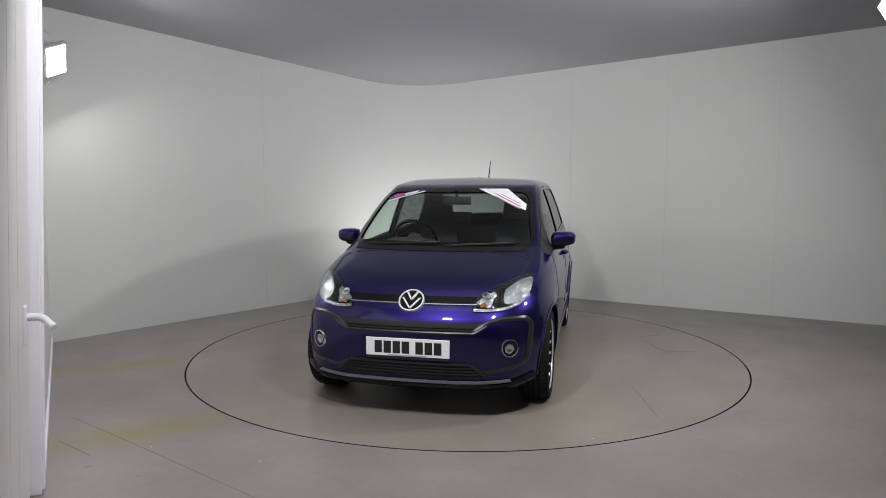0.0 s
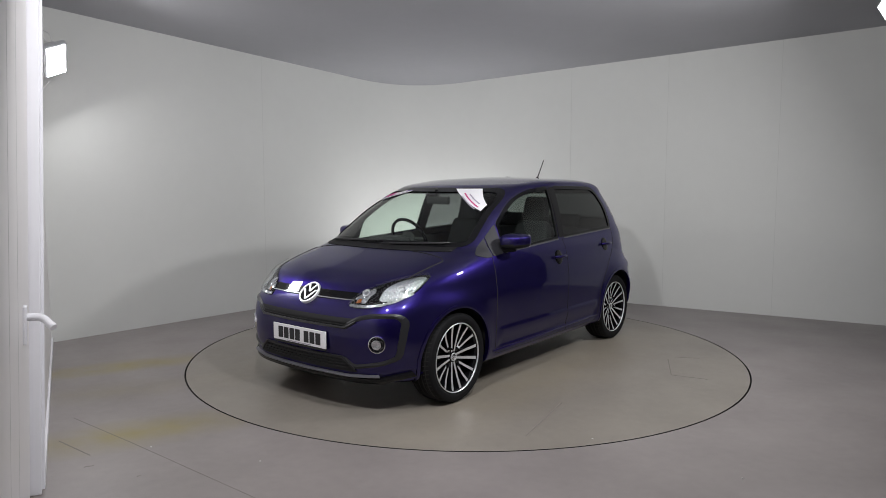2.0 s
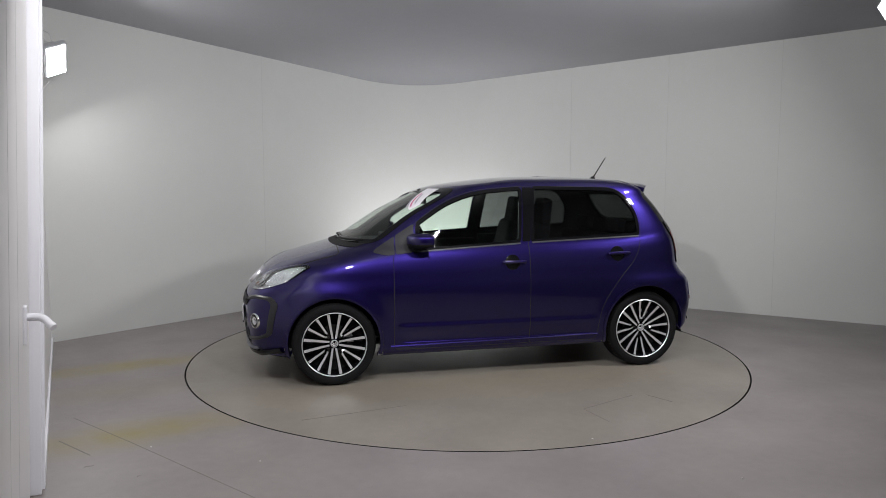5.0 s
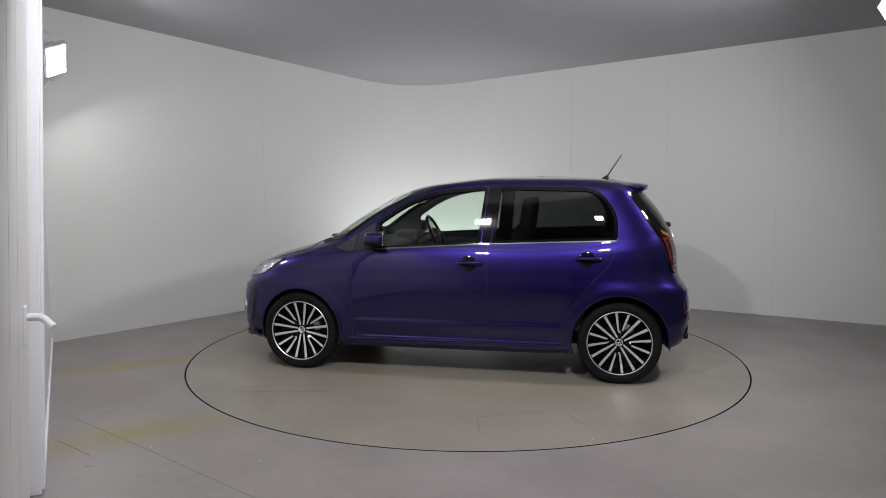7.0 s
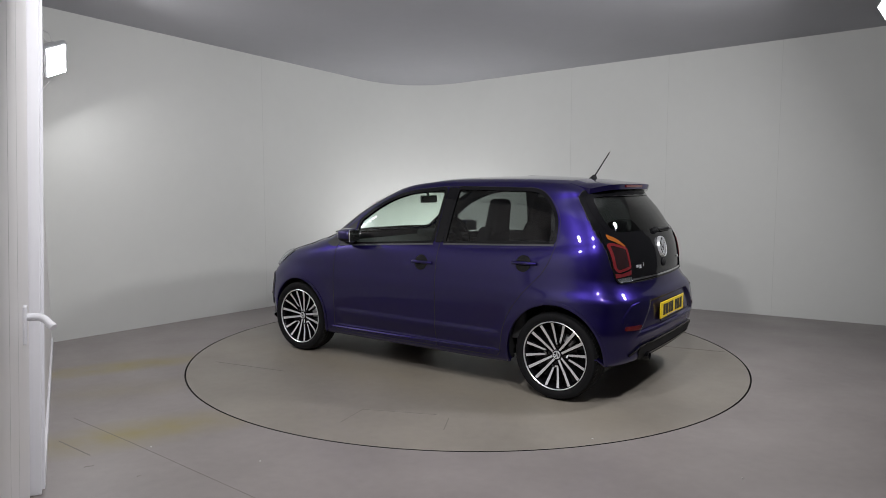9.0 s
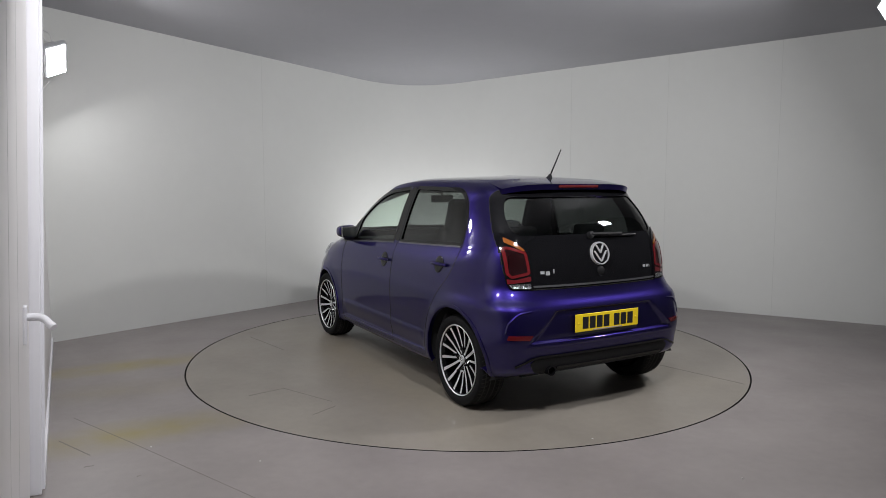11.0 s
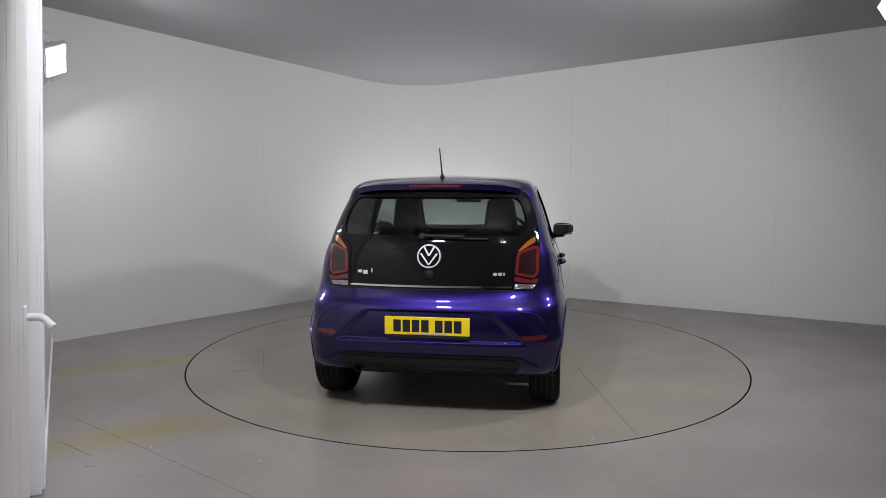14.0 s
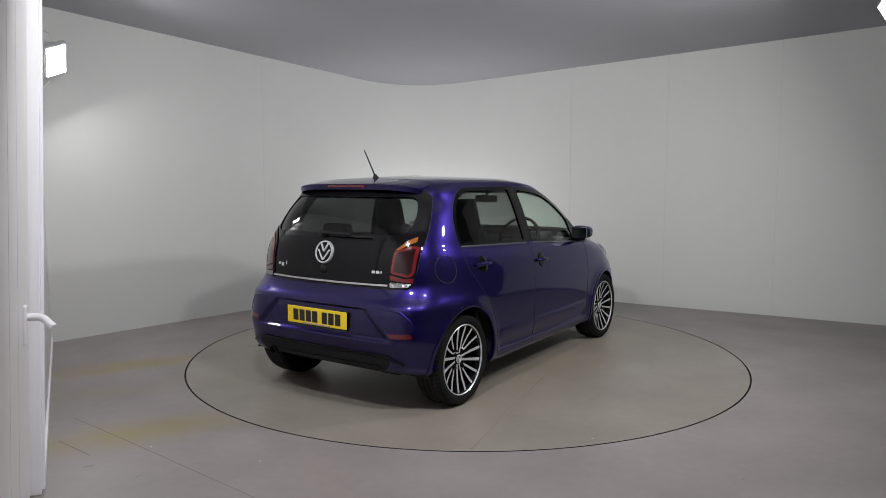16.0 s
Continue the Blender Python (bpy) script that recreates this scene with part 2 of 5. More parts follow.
def build_room():
    # the door's whiter paint here stands in for floodlight falling on the wall
    wall("wall_door_side", [door_place(0.0, 0.0), ROOM[1]], "pale side wall beyond a door frame, whitened for the floodlight on it", M_DOOR)
    wall("wall_door_recess", [ROOM[0] + DNORM * -0.07, door_place(0.0, -0.07)], "white painted wall holding the door")
    wb = wall("wall_back", ROOM[1:27], "pale grey painted board wall with a curved corner behind the turntable")
    wall("wall_front_right", ROOM[27:29], "unseen wall closing the studio, darkened for the car reflections", M_UNSEENWALL)
    wr = ROOM[26:28]
    wall("wall_right", [wr[0], wr[1]], "pale grey painted board wall with fine vertical joints")
    wall("wall_behind_camera", [ROOM[28], ROOM[29], ROOM[0] + DNORM * -0.07], "unseen wall behind the camera, darkened for the car reflections", M_UNSEENWALL)
    # fine vertical joints between the boards
    for base, d, dist in ((CORNER, RDIR, 2.40), (CORNER, RDIR, 3.55), (CORNER, RDIR, 4.71), (CORNER, LDIR, 2.42), (CORNER, LDIR, 3.55)):
        p = base + d * dist
        n = Vector((-d.y, d.x)) if d is LDIR else Vector((d.y, -d.x))
        if n.dot(-p) < 0:
            n = -n
        h = ceiling_z(p.x, p.y)
        bm = bmesh.new()
        ang = math.atan2(d.y, d.x)
        box(bm, -0.0022, -0.002, 0.0, 0.0022, 0.002, h, Matrix.Translation((p.x, p.y, 0)) @ Matrix.Rotation(ang, 4, "Z"))
        part("wall_joint", bm, M_SEAM, wb, smooth=False)
    # ceiling
    vs = [(p.x * 1.02, p.y * 1.02, ceiling_z(p.x, p.y)) for p in ROOM] + [(p.x * 1.02, p.y * 1.02, ceiling_z(p.x, p.y) + 0.05) for p in ROOM]
    n = len(ROOM)
    fs = [tuple(range(n)), tuple(range(n, 2 * n))] + [(i, (i + 1) % n, n + (i + 1) % n, n + i) for i in range(n)]
    tagged(raw("ceiling", vs, fs, M_CEIL, smooth=False), "grey stretched fabric ceiling sloping gently to the back", "ceiling", kind="structure")
    # floor with a round opening for the turntable
    seg, R = 360, 2.262
    vs, fs = [], []
    for i in range(seg):
        a = 2 * math.pi * i / seg
        c, s = math.cos(a), math.sin(a)
        k = room_reach(c, s) + 0.07
        vs += [(R * c, R * s, 0), (k * c, k * s, 0), (R * c, R * s, -0.05)]
    for i in range(seg):
        a, b = 3 * i, 3 * ((i + 1) % seg)
        fs += [(a, a + 1, b + 1, b), (a, b, b + 2, a + 2)]
    fs.append(tuple(3 * i + 2 for i in range(seg)))
    me_ob = raw("floor", vs, fs, M_FLOOR, smooth=False)
    tagged(me_ob, "worn grey vinyl studio floor with yellowed stains", "floor", kind="structure")
    me_ob.data.materials.append(M_GAP)
    for poly in me_ob.data.polygons:
        if poly.center.z < -0.01:
            poly.material_index = 1


build_room()


def build_turntable():
    root = new("turntable")
    tagged(root, "round grey vinyl-covered turntable flush with the floor", "turntable")
    bm = bmesh.new()
    lathe(bm, [(0, -0.04), (2.250, -0.04), (2.250, 0.0), (0, 0.0)], 240)
    plate = part("platform", bm, M_TABLE, root, smooth=False)
    plate.data.materials.append(M_GAP)
    for poly in plate.data.polygons:
        if abs(poly.normal.z) < 0.5:
            poly.material_index = 1
    lines = [((-0.39, 1.93), (-0.34, 1.68)), ((-0.34, 1.68), (-0.78, 1.49)), ((-0.88, 1.50), (-0.97, 1.68)),
             ((-0.38, -0.93), (-1.85, -1.22)), ((0.75, 1.36), (1.41, 1.49))]
    for a, b in lines:
        a, b = Vector((*a, 0)), Vector((*b, 0))
        bm = bmesh.new()
        m = Matrix.Translation((a + b) / 2) @ Matrix.Rotation(math.atan2(b.y - a.y, b.x - a.x), 4, "Z")
        box(bm, -(b - a).length / 2, -0.003, -0.001, (b - a).length / 2, 0.003, 0.0012, m)
        part("joint_line", bm, M_MARK, root, smooth=False)
    return root


turntable = build_turntable()


# ---- the car ----
# front is +x, left side +y, origin on the ground midway between the axles
# side height, half width, front x, front z, front squareness, rear x, rear z, rear squareness
LEVELS = [
    (0.195, 0.768, 1.730, 0.188, 7.0, -1.620, 0.262, 8.0),
    (0.225, 0.793, 1.795, 0.212, 7.0, -1.672, 0.278, 8.0),
    (0.280, 0.808, 1.822, 0.264, 7.0, -1.700, 0.316, 8.0),
    (0.370, 0.816, 1.832, 0.350, 7.0, -1.710, 0.388, 8.0),
    (0.480, 0.821, 1.840, 0.450, 7.0, -1.725, 0.480, 8.0),
    (0.590, 0.826, 1.838, 0.570, 6.5, -1.725, 0.590, 7.0),
    (0.680, 0.827, 1.790, 0.660, 6.5, -1.705, 0.670, 7.0),
    (0.750, 0.820, 1.725, 0.735, 6.2, -1.672, 0.725, 6.5),
    (0.805, 0.814, 1.665, 0.795, 6.2, -1.655, 0.780, 6.5),
    (0.850, 0.806, 1.575, 0.845, 6.2, -1.652, 0.850, 6.5),
    (0.890, 0.797, 1.448, 0.888, 6.2, -1.645, 0.920, 6.5),
    (0.925, 0.786, 1.310, 0.928, 6.2, -1.632, 0.990, 6.5),
    (0.955, 0.772, 1.190, 0.962, 6.5, -1.617, 1.040, 6.5),
    (0.985, 0.757, 1.110, 0.992, 6.5, -1.602, 1.080, 6.5),
    (1.040, 0.741, 1.040, 1.045, 6.5, -1.577, 1.130, 6.5),
    (1.120, 0.718, 0.930, 1.120, 6.5, -1.543, 1.190, 6.5),
    (1.210, 0.690, 0.790, 1.210, 6.5, -1.491, 1.265, 6.5),
    (1.300, 0.658, 0.607, 1.303, 6.5, -1.425, 1.340, 6.5),
    (1.366, 0.631, 0.450, 1.370, 6.5, -1.372, 1.392, 8.0),
    (1.417, 0.606, 0.327, 1.410, 6.5, -1.315, 1.420, 8.0),
    (1.445, 0.576, 0.165, 1.436, 4.7, -1.270, 1.440, 5.5),
    (1.463, 0.505, -0.025, 1.461, 4.2, -1.190, 1.456, 5.5),
    (1.474, 0.355, -0.190, 1.476, 2.7, -1.020, 1.473, 3.2),
    (1.483, 0.130, -0.340, 1.484, 2.3, -0.780, 1.486, 2.5),
    (1.486, 0.012, -0.480, 1.486, 2.0, -0.600, 1.492, 2.0),
]
AX, WR = 1.200, 0.295
ARCH = {1: (AX, 0.303, 0.333), -1: (-AX, 0.306, 0.346)}


def spline_rows(rows, sub):
    """Rows in between; the lower body, with its edges and steps, gets more of them."""
    a = np.array(rows)
    p = np.vstack([2 * a[0] - a[1], a, 2 * a[-1] - a[-2]])
    out = []
    for i in range(1, len(a)):
        p0, p1, p2, p3 = p[i - 1], p[i], p[i + 1], p[i + 2]
        many = sub * 3 if 0.27 < a[i - 1][0] < 0.66 else sub
        for k in range(many):
            t = k / many
            out.append(0.5 * (2 * p1 + (p2 - p0) * t + (2 * p0 - 5 * p1 + 4 * p2 - p3) * t * t + (3 * p1 - p0 - 3 * p2 + p3) * t ** 3))
    out.append(a[-1])
    return np.array(out)


def quarter(a, w, n, count):
    """Plan curve from (0, w) to (a, 0), evenly spaced."""
    th = np.linspace(0, math.pi / 2, 600)
    x, y = a * np.sin(th) ** (2 / n), w * np.cos(th) ** (2 / n)
    s = np.concatenate([[0], np.cumsum(np.hypot(np.diff(x), np.diff(y)))])
    q = np.linspace(0, s[-1], count + 1)
    return np.interp(q, s, x), np.interp(q, s, y)


def smoothstep(e0, e1, v):
    t = np.clip((v - e0) / (e1 - e0), 0, 1)
    return t * t * (3 - 2 * t)


def shell_points(sub=6, count=110):
    rows = spline_rows(LEVELS, sub)
    grid = []
    for zs, w, xf, zf, nf, xr, zr, nr in rows:
        fx, fy = quarter(max(xf + 0.5, 0.01), max(w, 0.001), max(nf, 2), count)
        rx, ry = quarter(max(-xr - 0.5, 0.01), max(w, 0.001), max(nr, 2), count)
        x = np.concatenate([fx[::-1] - 0.5, -rx[1:] - 0.5])
        y = np.concatenate([fy[::-1], ry[1:]])
        k = np.concatenate([((fx[::-1]) / (xf + 0.5)) ** 2, (rx[1:] / (-xr - 0.5)) ** 2])
        # the nose, screen and tail are gently bowed in plan
        bow = np.concatenate([np.full(count + 1, -0.105 - 0.030 * smoothstep(0.60, 1.0, zf)), np.full(count, 0.035 + 0.060 * smoothstep(0.68, 0.82, zr))])
        x = x + bow * (y / max(w, 0.001)) ** 2 * k ** 2 * min(1, w / 0.5)
        zc = np.concatenate([np.full(count + 1, zf), np.full(count, zr)])
        z = zs + (zc - zs) * k
        # the shoulders draw in towards the tail
        y = y * (1 - 0.014 * smoothstep(0.5, 1.6, -x) * smoothstep(0.66, 0.84, z) * (1 - 0.6 * smoothstep(1.25, 1.42, z)))
        # a ledge low on the doors over a tucked-in foot, flared arches
        along = smoothstep(-0.80, -0.745, x) * (1 - smoothstep(0.70, 0.755, x)) * (y > 0.5)
        up, down = 1 - smoothstep(0.398, 0.430, z), smoothstep(0.292, 0.392, z)
        y = y + along * (0.0065 * up * down - 0.008 * up * (1 - down) * smoothstep(0.275, 0.292, z))
        # recess for the rear number plate, wider towards its foot
        lim = 0.375 + (0.662 - z) * 1.05
        well = smoothstep(0.470, 0.486, z) * (1 - smoothstep(0.650, 0.664, z)) * (1 - smoothstep(lim - 0.012, lim + 0.012, y)) * (x < -1.4)
        x = x + 0.020 * well
        for cx, cz, r in ARCH.values():
            d = np.hypot(x - cx, z - cz)
            y = y + 0.012 * np.exp(-((d - r) / 0.06) ** 2) * (y > 0.6) * (z < 0.9)
        grid.append(np.stack([x, y, z], 1))
    return np.array(grid)


GRID = shell_points()


def shell_mesh():
    L, N, _ = GRID.shape
    left = GRID.reshape(-1, 3)
    right = left * (1, -1, 1)
    verts = np.vstack([left, right])
    idx = np.arange(L * N).reshape(L, N)
    ridx = idx + L * N
    ridx[:, 0], ridx[:, -1] = idx[:, 0], idx[:, -1]

    def quads(i, flip):
        q = np.stack([i[:-1, :-1], i[:-1, 1:], i[1:, 1:], i[1:, :-1]], -1).reshape(-1, 4)
        return q if flip else q[:, ::-1]

    return verts, np.vstack([quads(idx, True), quads(ridx, False)])


SV, SF = shell_mesh()
TREE = BVHTree.FromPolygons([tuple(v) for v in SV], [tuple(int(i) for i in f) for f in SF])


def vertex_normals():
    a, b, c, d = (SV[SF[:, i]] for i in range(4))
    fn = np.cross(c - a, d - b)
    vn = np.zeros_like(SV)
    for i in range(4):
        np.add.at(vn, SF[:, i], fn)
    # the two halves meet on the centre line
    L, N, _ = GRID.shape
    for col in (0, N - 1):
        vn[np.arange(L) * N + col, 1] = 0
    return vn / np.maximum(np.linalg.norm(vn, axis=1, keepdims=True), 1e-9)


SN = vertex_normals()

DIRS = {"left": Vector((0, -1, 0)), "right": Vector((0, 1, 0)), "front": Vector((-1, 0, 0)), "rear": Vector((1, 0, 0)), "top": Vector((0, 0, -1))}


def onto(view, u, v, off=0.0):
    """The place on the car's skin seen at (u, v) from that side, lifted by off. Sides: x, z; front and rear: y, z; top: x, y."""
    d = DIRS[view]
    p = Vector((u, 0, v)) if view in ("left", "right") else Vector((0, u, v)) if view in ("front", "rear") else Vector((u, v, 0))
    hit, n, _, _ = TREE.ray_cast(p - d * 5, d)
    if hit is None:
        hit, n, _, _ = TREE.find_nearest(p - d * 1.2 if view != "top" else p + Vector((0, 0, 1.2)))
    if n.dot(d) > 0:
        n = -n
    return hit + n * off, n


def rounded(poly, r, seg=5):
    """A closed outline with rounded corners; r: one radius, or one for each corner."""
    out = []
    n = len(poly)
    rs = r if isinstance(r, (list, tuple)) else [r] * n
    for i in range(n):
        p, a, b = Vector(poly[i]), Vector(poly[i - 1]), Vector(poly[(i + 1) % n])
        ra = min(rs[i], (a - p).length * 0.48, (b - p).length * 0.48)
        s, e = p + (a - p).normalized() * ra, p + (b - p).normalized() * ra
        for k in range(seg + 1):
            t = k / seg
            out.append(s * (1 - t) ** 2 + p * 2 * t * (1 - t) + e * t * t)
    return out


def dense(poly, step):
    out = []
    for i in range(len(poly)):
        a, b = Vector(poly[i]), Vector(poly[(i + 1) % len(poly)])
        k = max(1, int((b - a).length / step))
        out += [a.lerp(b, j / k) for j in range(k)]
    return out


def inset(poly, d):
    """Moves a closed outline inwards by d."""
    n = len(poly)
    area = sum(poly[i - 1].x * poly[i].y - poly[i].x * poly[i - 1].y for i in range(n))
    s = 1 if area > 0 else -1
    out = []
    for i in range(n):
        t = (poly[(i + 1) % n] - poly[i - 1])
        t = t.normalized() if t.length > 1e-9 else Vector((1, 0))
        out.append(poly[i] + Vector((-t.y, t.x)) * d * s)
    return out


def mirror(poly):
    return [Vector((-p[0], p[1])) for p in poly][::-1]


def patch(name, view, poly, off, material, parent, label="", rings=8, thick=0.0, bulge=0.0):
    """A sheet that follows the skin inside the outline, with a rim of that thickness."""
    poly = [Vector(p) for p in poly]
    c = sum(poly, Vector((0, 0))) / len(poly)
    vs, fs = [], []
    n = len(poly)
    for k in range(rings):
        f = 1 - k / rings
        for p in poly:
            q = c + (p - c) * f
            vs.append(onto(view, q.x, q.y, off + bulge * (1 - f * f))[0])
    vs.append(onto(view, c.x, c.y, off + bulge)[0])
    for k in range(rings - 1):
        for i in range(n):
            j = (i + 1) % n
            fs.append((k * n + i, k * n + j, (k + 1) * n + j, (k + 1) * n + i))
    for i in range(n):
        fs.append(((rings - 1) * n + i, (rings - 1) * n + (i + 1) % n, rings * n))
    if thick:
        base = len(vs)
        for p in poly:
            vs.append(onto(view, p.x, p.y, off - thick)[0])
        for i in range(n):
            j = (i + 1) % n
            fs.append((i, j, base + j, base + i))
    bm = bmesh.new()
    bv = [bm.verts.new(v) for v in vs]
    for f in fs:
        bm.faces.new([bv[i] for i in f])
    bmesh.ops.recalc_face_normals(bm, faces=bm.faces)
    d = DIRS[view]
    top = bv[rings * n].link_faces[0]
    top.normal_update()
    if top.normal.dot(d) > 0:
        bmesh.ops.reverse_faces(bm, faces=bm.faces)
    return part(name, bm, material, parent, label)


def strip(name, view, poly, width, off, material, parent, label="", closed=True, depth=0.02, crown=0.0):
    """A band along the outline, from width/2 outside to width/2 inside, sunk by depth at its edges."""
    poly = [Vector(p) for p in poly]
    n = len(poly)
    bm = bmesh.new()
    rows = []
    for i in range(n):
        a = poly[(i - 1) % n] if closed or i else poly[i]
        b = poly[(i + 1) % n] if closed or i < n - 1 else poly[i]
        t = (b - a).normalized()
        nn = Vector((-t.y, t.x))
        row = []
        for f, o in ((-0.5, off - depth), (-0.5, off), (0.0, off + crown), (0.5, off), (0.5, off - depth)):
            q = poly[i] + nn * width * f
            row.append(bm.verts.new(onto(view, q.x, q.y, o)[0]))
        rows.append(row)
    for i in range(n if closed else n - 1):
        A, B = rows[i], rows[(i + 1) % n]
        for k in range(4):
            bm.faces.new((A[k], A[k + 1], B[k + 1], B[k]))
    bmesh.ops.recalc_face_normals(bm, faces=bm.faces)
    d = DIRS[view]
    for f in bm.faces:
        f.normal_update()
    if sum(rows[i][2].link_faces[0].normal.dot(d) for i in range(n)) > 0:
        bmesh.ops.reverse_faces(bm, faces=bm.faces)
    return part(name, bm, material, parent, label)


def seam(parent, view, pts, r=0.0023, name="shut_line"):
    bm = bmesh.new()
    tube(bm, [onto(view, p[0], p[1], 0.0)[0] for p in pts], r, 5)
    return part(name, bm, M_GAP, parent)


def inside(poly, u, v):
    """Which of the points (u, v) lie inside the outline."""
    c = np.zeros(len(u), bool)
    n = len(poly)
    for i in range(n):
        x0, y0, x1, y1 = *poly[i - 1], *poly[i]
        if y0 == y1:
            continue
        m = ((y0 > v) != (y1 > v)) & (u < (x1 - x0) * (v - y0) / (y1 - y0) + x0)
        c ^= m
    return c


# outlines on the skin
WIN_F = rounded([(0.60, 0.945), (0.585, 1.135), (0.36, 1.285), (0.13, 1.362), (-0.228, 1.392), (-0.185, 0.995)], [0.02, 0.03, 0.2, 0.2, 0.03, 0.03])
WIN_R = rounded([(-0.285, 0.998), (-0.327, 1.396), (-1.035, 1.383), (-1.165, 1.20), (-1.165, 1.035)], [0.02, 0.03, 0.14, 0.12, 0.03])
SAIL = rounded([(0.925, 0.938), (0.757, 1.045), (0.764, 0.918), (0.82, 0.914)], [0.03, 0.01, 0.02, 0.04])
SAIL_DOOR = rounded([(0.748, 1.050), (0.612, 1.135), (0.622, 0.935), (0.755, 0.920)], [0.01, 0.02, 0.02, 0.02])
SCREEN = rounded([(-0.672, 0.995), (-0.578, 1.388), (0.578, 1.388), (0.672, 0.995)], [0.06, 0.10, 0.10, 0.06])
GATE = rounded([(-0.565, 0.785), (-0.665, 0.86), (-0.668, 1.10), (-0.630, 1.25), (-0.575, 1.385), (0.575, 1.385), (0.630, 1.25), (0.668, 1.10), (0.665, 0.86), (0.565, 0.785)], [0.05, 0.1, 0.2, 0.2, 0.06, 0.06, 0.2, 0.2, 0.1, 0.05])
RWIN = rounded([(-0.585, 1.09), (-0.602, 1.22), (-0.54, 1.358), (0.54, 1.358), (0.602, 1.22), (0.585, 1.09)], [0.08, 0.15, 0.06, 0.06, 0.15, 0.08])
DOOR_F = rounded([(0.775, 0.235), (0.775, 0.92), (0.60, 1.145), (0.36, 1.305), (0.13, 1.382), (-0.25, 1.408), (-0.25, 0.235)], [0.05, 0.05, 0.1, 0.2, 0.2, 0.02, 0.02])
DOOR_R = rounded([(-0.2505, 0.235), (-0.2505, 1.408), (-1.035, 1.400), (-1.190, 1.21), (-1.185, 1.03), (-1.13, 0.86), (-0.97, 0.70), (-0.83, 0.50), (-0.79, 0.235)], [0.02, 0.02, 0.14, 0.12, 0.1, 0.2, 0.2, 0.2, 0.05])
HEADLAMP = rounded([(0.368, 0.662), (0.400, 0.735), (0.53, 0.808), (0.672, 0.850), (0.708, 0.838), (0.706, 0.750), (0.645, 0.694), (0.49, 0.655)], [0.03, 0.06, 0.1, 0.03, 0.03, 0.08, 0.1, 0.06])
BONNET = rounded([(1.15, -0.66), (1.66, -0.60), (1.75, -0.30), (1.765, 0.0), (1.75, 0.30), (1.66, 0.60), (1.15, 0.66)], [0.05, 0.1, 0.2, 0.2, 0.2, 0.1, 0.05])


def build_car():
    car = new("car")
    tagged(car, "violet-blue metallic five-door hatchback with tinted rear glass on the turntable", "car")
    cen = SV[SF].mean(1)
    nrm = SN[SF].mean(1)
    x, y, z = cen.T
    side = np.abs(nrm[:, 1]) > 0.45
    hole = np.zeros(len(SF), bool)
    for outline in (WIN_F, WIN_R):
        hole |= side & inside(inset(outline, 0.004), x, z)
    hole |= (nrm[:, 0] > 0.15) & (x > 0.2) & inside(inset(SCREEN, 0.004), y, z)
    hole |= (nrm[:, 0] < -0.3) & (x < -1) & inside(inset(RWIN, 0.004), y, z)
    for cx, cz, r in ARCH.values():
        hole |= (np.abs(y) > 0.55) & ((x - cx) ** 2 + (z - cz) ** 2 < (r + 0.004) ** 2)
        hole |= (np.abs(y) > 0.55) & (np.abs(x - cx) < r + 0.004) & (z < cz)
    kind = np.zeros(len(SF), int)
    names = ["body", "front_door", "front_door", "rear_door", "rear_door", "bonnet", "tailgate"]
    kind[side & (y > 0) & inside(DOOR_F, x, z)] = 1
    kind[side & (y < 0) & inside(DOOR_F, x, z)] = 2
    kind[side & (y > 0) & inside(DOOR_R, x, z)] = 3
    kind[side & (y < 0) & inside(DOOR_R, x, z)] = 4
    kind[(nrm[:, 2] > 0.3) & (z < 1.02) & inside(BONNET, x, y)] = 5
    kind[(nrm[:, 0] < -0.3) & (x < -1) & inside(GATE, y, z)] = 6
    shells = []
    for k, name in enumerate(names):
        f = SF[(kind == k) & ~hole]
        used, inv = np.unique(f, return_inverse=True)
        me = bpy.data.meshes.new(name)
        me.from_pydata([tuple(v) for v in SV[used]], [], [tuple(int(i) for i in q) for q in inv.reshape(-1, 4)])
        me.materials.append(M_GLOSSBLACK if k == 6 else M_PAINT)
        me.materials.append(M_LINING)
        shade(me, True)
        me.normals_split_custom_set_from_vertices([tuple(v) for v in SN[used]])
        ob = new(name, me)
        ob.parent = car
        shells.append(ob)
    inner = SF[~hole & (z > 0.5)]
    used, inv = np.unique(inner, return_inverse=True)
    me = bpy.data.meshes.new("cabin_lining")
    me.from_pydata([tuple(v) for v in SV[used] - SN[used] * 0.02], [], [tuple(int(i) for i in q) for q in inv.reshape(-1, 4)])
    me.materials.append(M_LINING)
    shade(me, True)
    new("cabin_lining", me).parent = car
    return car, shells


car, (body, door_fl, door_fr, door_rl, door_rr, bonnet, tailgate) = build_car()


